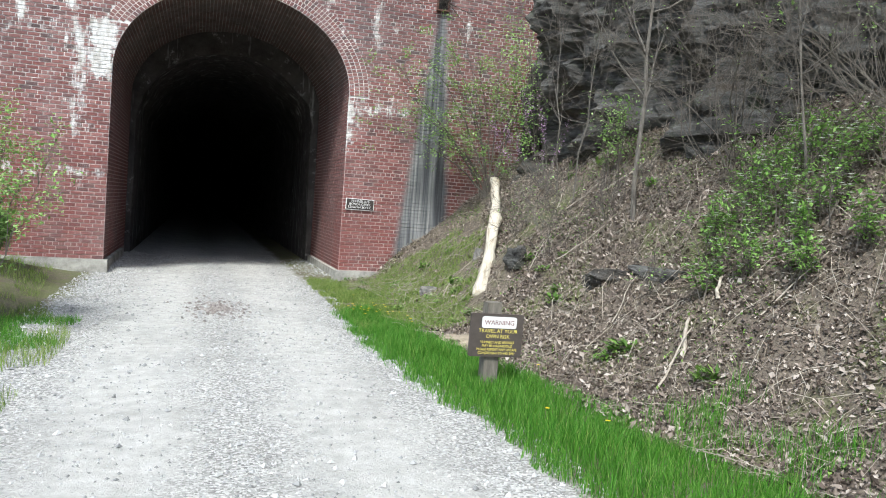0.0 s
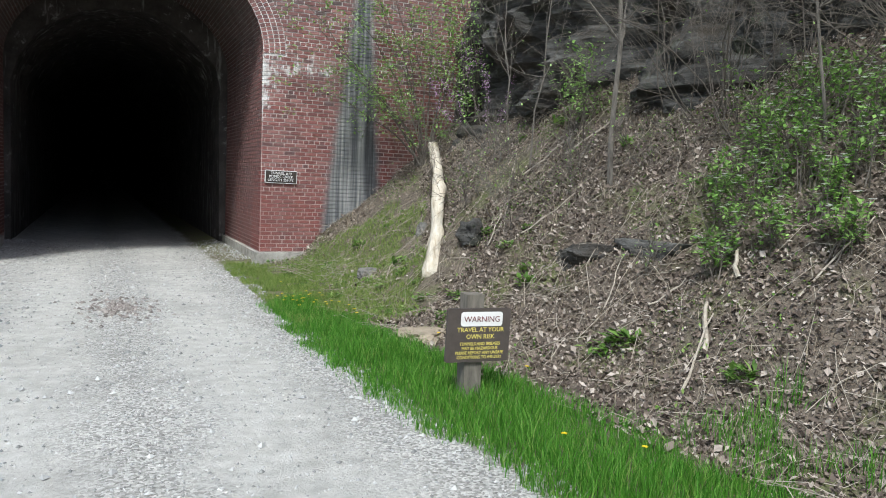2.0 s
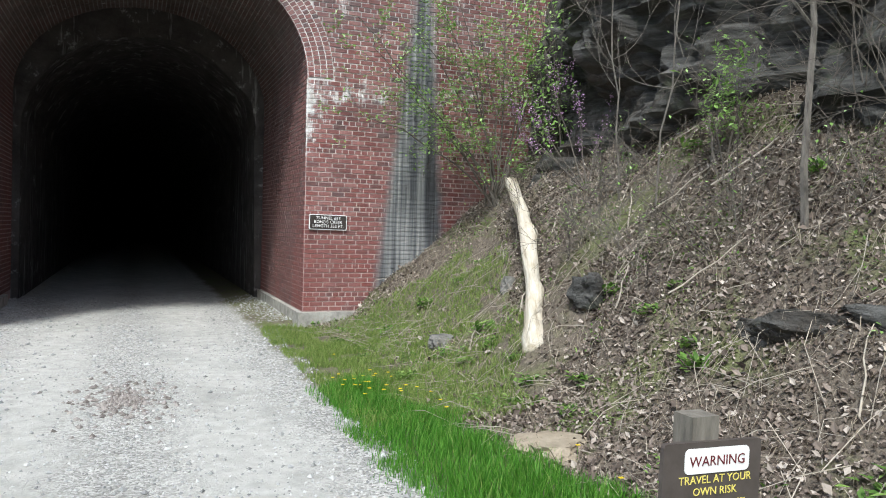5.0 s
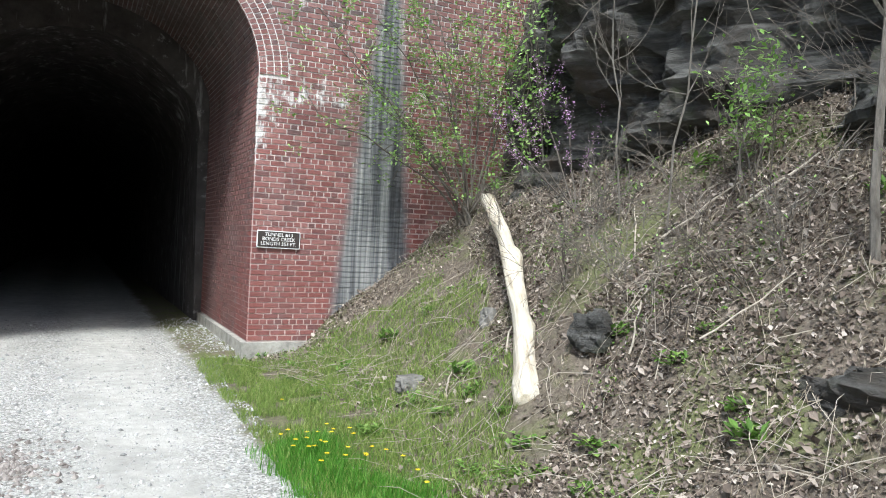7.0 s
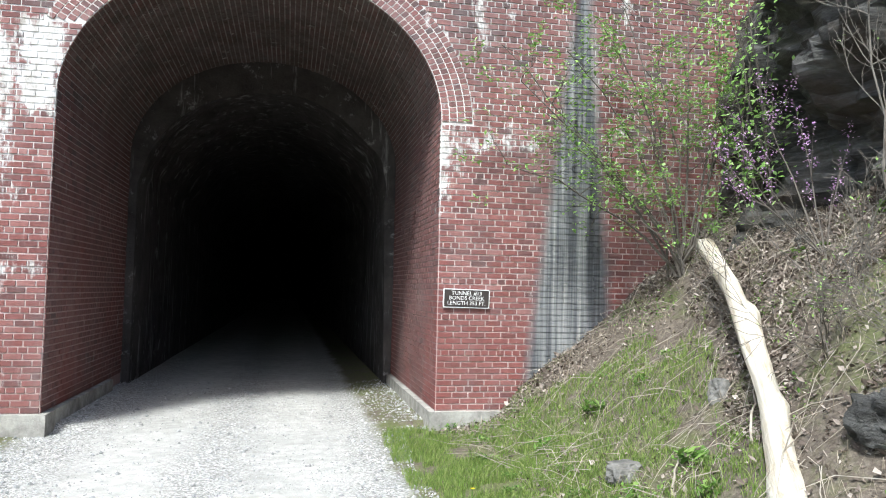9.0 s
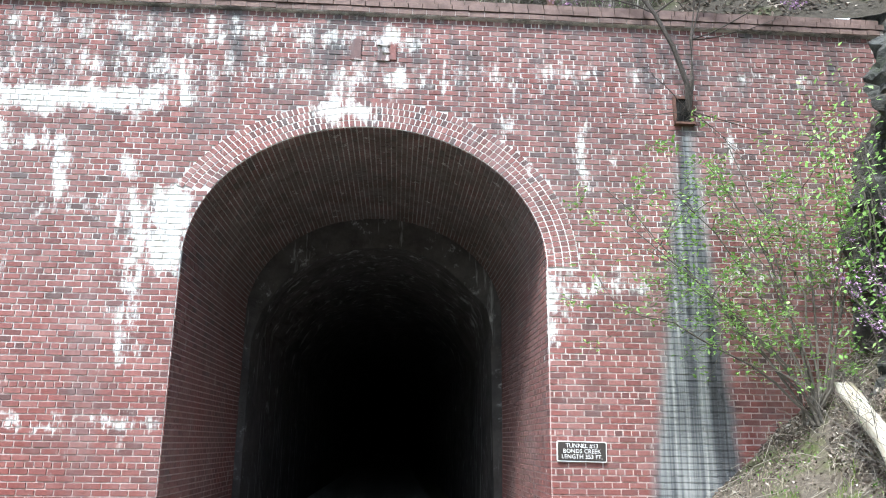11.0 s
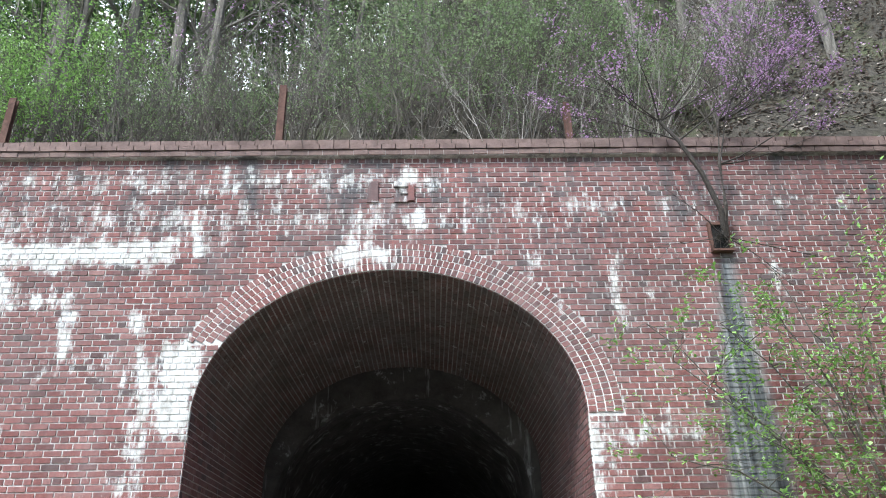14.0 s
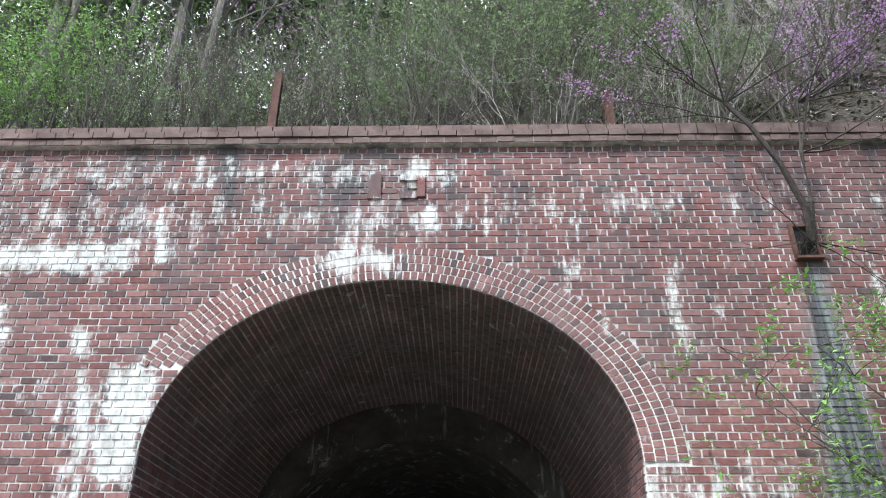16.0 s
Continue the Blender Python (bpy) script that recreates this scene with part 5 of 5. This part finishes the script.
for px, pt in ((-1.85, 9.82), (2.73, 9.45), (-6.15, 9.6)):
    rail_post(px, pt)


# ---------- hillside woods ----------
def wood_tree(x, y, h, r, label, green=0.25, mat=BUD, size=0.09, per=2, lean=0.0):
    g, tips = Geo(), []
    foot = Vector((x, y, hill_z(x, y) - 0.3))
    pts, radii, n = [foot], [r], 8
    for k in range(n):
        f = (k + 1) / n
        pts.append(foot + Vector((lean * f + rnd(-0.12, 0.12), rnd(-0.12, 0.12), h * f)))
        radii.append(r * (1 - 0.75 * f))
    g.tube(pts, radii, 8)
    for k in range(2, n + 1):
        for _ in range(2 if k < 5 else 3):
            d = Vector((rnd(-1, 1), rnd(-1, 1), rnd(0.1, 0.9)))
            grow(g, pts[k], d, h * rnd(0.12, 0.22), radii[k] * 0.45, 2, tips, 0.08, 2, 0.22, 4, 0.62)
    plant("woodland_tree", g, BARK, [("leaves", foliage(tips, per * 2, size, 0.2, keep=min(1.0, green * 2)), mat)], label, "tree", "trees on the hillside", foot)


for tx, ty, th, tr, tg in ((-8.5, 5.5, 11, 0.16, 0.2), (-6.9, 3.6, 10, 0.15, 0.12), (-5.2, 6.5, 12, 0.2, 0.15), (-3.9, 3.4, 10, 0.13, 0.1), (-2.6, 7.5, 12, 0.17, 0.3), (-1.0, 4.4, 9, 0.09, 0.25),
                           (0.6, 6.8, 10, 0.11, 0.3), (2.0, 4.6, 8, 0.08, 0.3), (3.4, 7.0, 10, 0.12, 0.3), (5.2, 4.8, 8, 0.1, 0.2), (7.0, 6.0, 9, 0.12, 0.2), (-10.5, 4.0, 10, 0.15, 0.3),
                           (-7.6, 9.5, 13, 0.2, 0.3), (-0.2, 10.5, 12, 0.14, 0.4), (4.6, 10.5, 11, 0.14, 0.4), (8.6, 3.0, 8, 0.14, 0.2), (-4.6, 11.5, 13, 0.2, 0.4),
                           (-7.7, 4.3, 12, 0.25, 0.06), (-6.35, 5.0, 12, 0.2, 0.06), (-5.15, 4.6, 11, 0.18, 0.06), (-4.75, 5.6, 11, 0.14, 0.06), (-2.1, 5.6, 10, 0.13, 0.1), (0.2, 8.4, 11, 0.12, 0.2)):
    wood_tree(tx, ty, th, tr, "tall bare-limbed woodland tree with a haze of new leaves", tg)
for tx, ty, th, tr in ((-3.4, 9.0, 10, 0.14), (-6.0, 10.0, 11, 0.14), (-1.9, 11.5, 11, 0.14), (-9.5, 8.5, 10, 0.14)):
    wood_tree(tx, ty, th, tr, "dark green pine tree on the hillside", 1.0, PINE, 0.2, 6)


def wood_shrub(x, y, h, label, mat, keep, size=0.055, stems=11, per=2):
    g, tips = Geo(), []
    foot = Vector((x, y, hill_z(x, y) - 0.15))
    for _ in range(stems):
        grow(g, foot + Vector((rnd(-0.25, 0.25), rnd(-0.2, 0.2), 0)), (rnd(-0.5, 0.5), rnd(-0.4, 0.3), 1), h * rnd(0.45, 0.62), 0.016, 2, tips, 0.05, 3, 0.16, 3, 0.62)
    plant("woodland_shrub", g, TWIG, [("leaves", foliage(tips, per, size, 0.07, keep=keep), mat)], label, "shrub", "shrubs behind the parapet", foot)


for sx, sy, sh in ((0.3, 1.9, 4.0), (1.2, 2.4, 3.8), (-0.6, 2.3, 3.2), (2.6, 2.6, 3.4), (-7.6, 2.2, 3.0), (-5.6, 2.1, 3.2), (-6.5, 1.8, 2.6), (3.4, 3.4, 3.0), (-8.8, 2.4, 3.0), (4.8, 2.4, 2.4), (-7.0, 3.0, 3.4), (-4.6, 2.6, 2.6), (-9.8, 3.2, 3.4), (0.9, 3.2, 4.2), (-0.2, 3.4, 3.8), (2.2, 2.2, 3.0), (-2.9, 2.6, 2.2), (3.9, 3.0, 3.0), (-6.0, 4.2, 3.6)):
    wood_shrub(sx, sy, sh, "shrub hazed with small yellow-green leaves behind the parapet", FRESH if sx < -5 else BUD, 0.62, 0.065, 15, 3)
for sx, sy, sh in ((-4.5, 1.7, 2.6), (-3.4, 2.0, 2.8), (-2.5, 1.6, 2.4), (-1.6, 2.0, 2.6), (2.0, 1.6, 2.2), (3.2, 1.5, 2.0), (4.2, 1.9, 2.0), (5.6, 2.0, 1.8), (-3.9, 2.9, 3.2), (-9.6, 1.7, 2.4), (6.6, 2.2, 2.2), (-2.0, 3.4, 3.2), (1.8, 3.8, 3.4)):
    wood_shrub(sx, sy, sh, "bare grey brush with few leaves behind the parapet", BUD, 0.2, 0.05, 16)
for sx, sy, sh in ((-3.9, 4.6, 4.6), (-2.7, 5.2, 5.0), (-5.0, 6.0, 5.0)):
    wood_shrub(sx, sy, sh, "redbud in purple bloom far up the wooded hillside", PETAL, 0.3, 0.08, 6)


PALETWIG = plain("pale_twig", (0.22, 0.2, 0.175), (0.48, 0.45, 0.41), 12.0, 0.85)


def pale_brush(x, y, h):
    g, tips = Geo(), []
    foot = Vector((x, y, hill_z(x, y) - 0.15))
    for _ in range(7):
        grow(g, foot + Vector((rnd(-0.3, 0.3), rnd(-0.2, 0.2), 0)), (rnd(-0.6, 0.6), rnd(-0.4, 0.3), 1), h * rnd(0.4, 0.62), 0.014, 2, tips, 0.04, 3, 0.26, 3, 0.62)
    plant("bare_brush", g, PALETWIG, [], "leafless pale grey brush on the hillside", "shrub", "bare brush on the hillside", foot)


for k in range(27):
    pale_brush(-10 + k * 0.7 + rnd(-0.2, 0.2), rnd(1.3, 6.5), rnd(2.2, 4.2))


def far_woods():
    """Woods higher up the hill: trunks and a broken haze of leaves."""
    t, g = Geo(), Geo()
    for _ in range(150):
        x, y = rnd(-26, 16), rnd(7, 26)
        z = hill_z(x, y) - 0.3
        r, h = rnd(0.05, 0.16), rnd(8, 15)
        t.tube([(x, y, z), (x + rnd(-0.3, 0.3), y, z + h * 0.5), (x + rnd(-0.8, 0.8), y, z + h)], [r, r * 0.75, r * 0.3], 5)
        for _ in range(7):
            q = Vector((x, y, z + h * rnd(0.3, 0.95)))
            t.tube([q, q + Vector((rnd(-1.6, 1.6), rnd(-0.8, 0.8), rnd(0.2, 1.5)))], [r * 0.3, 0.008], 3)
    for _ in range(100000):
        x, y = rnd(-26, 16), rnd(5, 26)
        lift = rnd(0.2, 11)
        if noise.noise((x * 0.35, y * 0.35, lift * 0.3)) < -0.2 + (0.1 if x < -3 and lift > 7 else 0.0):
            continue
        p = (x, y, hill_z(x, y) + lift)
        s = rnd(0.12, 0.32)
        g.leaf(p, (rnd(-1, 1), rnd(-1, 1), rnd(-0.5, 0.5)), (rnd(-0.5, 0.5), rnd(-0.8, 0.2), 1), s, s * 0.55)
    pine = Geo()
    for _ in range(130):
        x, y = rnd(-16, 2), rnd(7, 15)
        z = hill_z(x, y) + rnd(0.5, 9.0)
        for _ in range(330):
            a, r = rnd(0, 6.283), rnd(0, 1) ** 0.6
            p = (x + 1.3 * r * math.cos(a), y + 1.0 * r * math.sin(a), z + rnd(-0.35, 0.35) - 0.3 * r)
            d = rnd(0.12, 0.24)
            pine.leaf(p, (math.cos(a), math.sin(a), rnd(-0.6, 0.3)), (0, 0, 1), d, d * 0.22)
    thing("pine_boughs", pine, PINE, "dark green pine boughs in the woods uphill", "woods", kind="stuff")
    thing("far_trunks", t, BARK, "grey trunks of the woods higher up the hill", "woods", kind="stuff")
    thing("far_foliage", g, SHADELEAF, "pale spring leaf haze of the woods uphill", "woods", kind="stuff")


far_woods()


def hill_litter():
    g = Geo()
    for _ in range(14000):
        x, y = rnd(2.5, 11), rnd(0.95, 7)
        p = Vector((x, y, hill_z(x, y) + rnd(0, 0.05)))
        s = rnd(0.06, 0.12)
        g.leaf(p, (rnd(-1, 1), rnd(-1, 1), rnd(-0.6, 0.6)), (0, -0.6, 1), s, s * 0.6)
    for _ in range(120):
        x, y = rnd(3.5, 8.5), rnd(1.0, 3.5)
        p = Vector((x, y, hill_z(x, y) + 0.05))
        g.tube([p, p + Vector((rnd(-0.8, 0.8), rnd(-0.3, 0.3), rnd(-0.1, 0.3)))], [0.012, 0.005], 3)
    thing("hill_litter", g, LITTER, "dry leaves and dead twigs over the hillside edge", "leaves", kind="stuff")


hill_litter()


# ---------- single bricks nearest the walk ----------
def unit_brick():
    g = Geo()
    g.box((-0.5, 0.0, -0.5), (0.5, 1.0, 0.5), skip=("k",))
    return g.mesh("brick", BRICK)


UNIT = unit_brick()
for a, b, z0, z1 in NEAR_BRICKS:
    br = new("brick", UNIT)
    br.parent = WALL
    dy = -0.006 - rnd(0, 0.006)
    br.location = ((a + b) / 2, dy, (z0 + z1) / 2)
    br.scale = (b - a - JOINT, 0.03, z1 - z0 - JOINT)

CU = Geo()
CU.box((-0.5, -0.5, -0.5), (0.5, 0.5, 0.5))
CUNIT = CU.mesh("brick", COPING)
for row in range(3):
    zc = WALL_TOP + 0.004 + row * 0.088
    out = (-0.085, -0.1, -0.07)[row]
    cx = WALL_L
    while cx < WALL_R - 0.1:
        cw = rnd(0.19, 0.235)
        x1 = min(cx + cw, WALL_R)
        front = out - rnd(0, 0.01)
        br = new("brick", CUNIT)
        br.parent = COPING_BRICKS[0]
        br.location = ((cx + x1) / 2, (front + 0.9) / 2, zc + 0.042)
        br.scale = (x1 - cx - 0.01, 0.9 - front, 0.076 + rnd(-0.005, 0.004))
        cx += cw
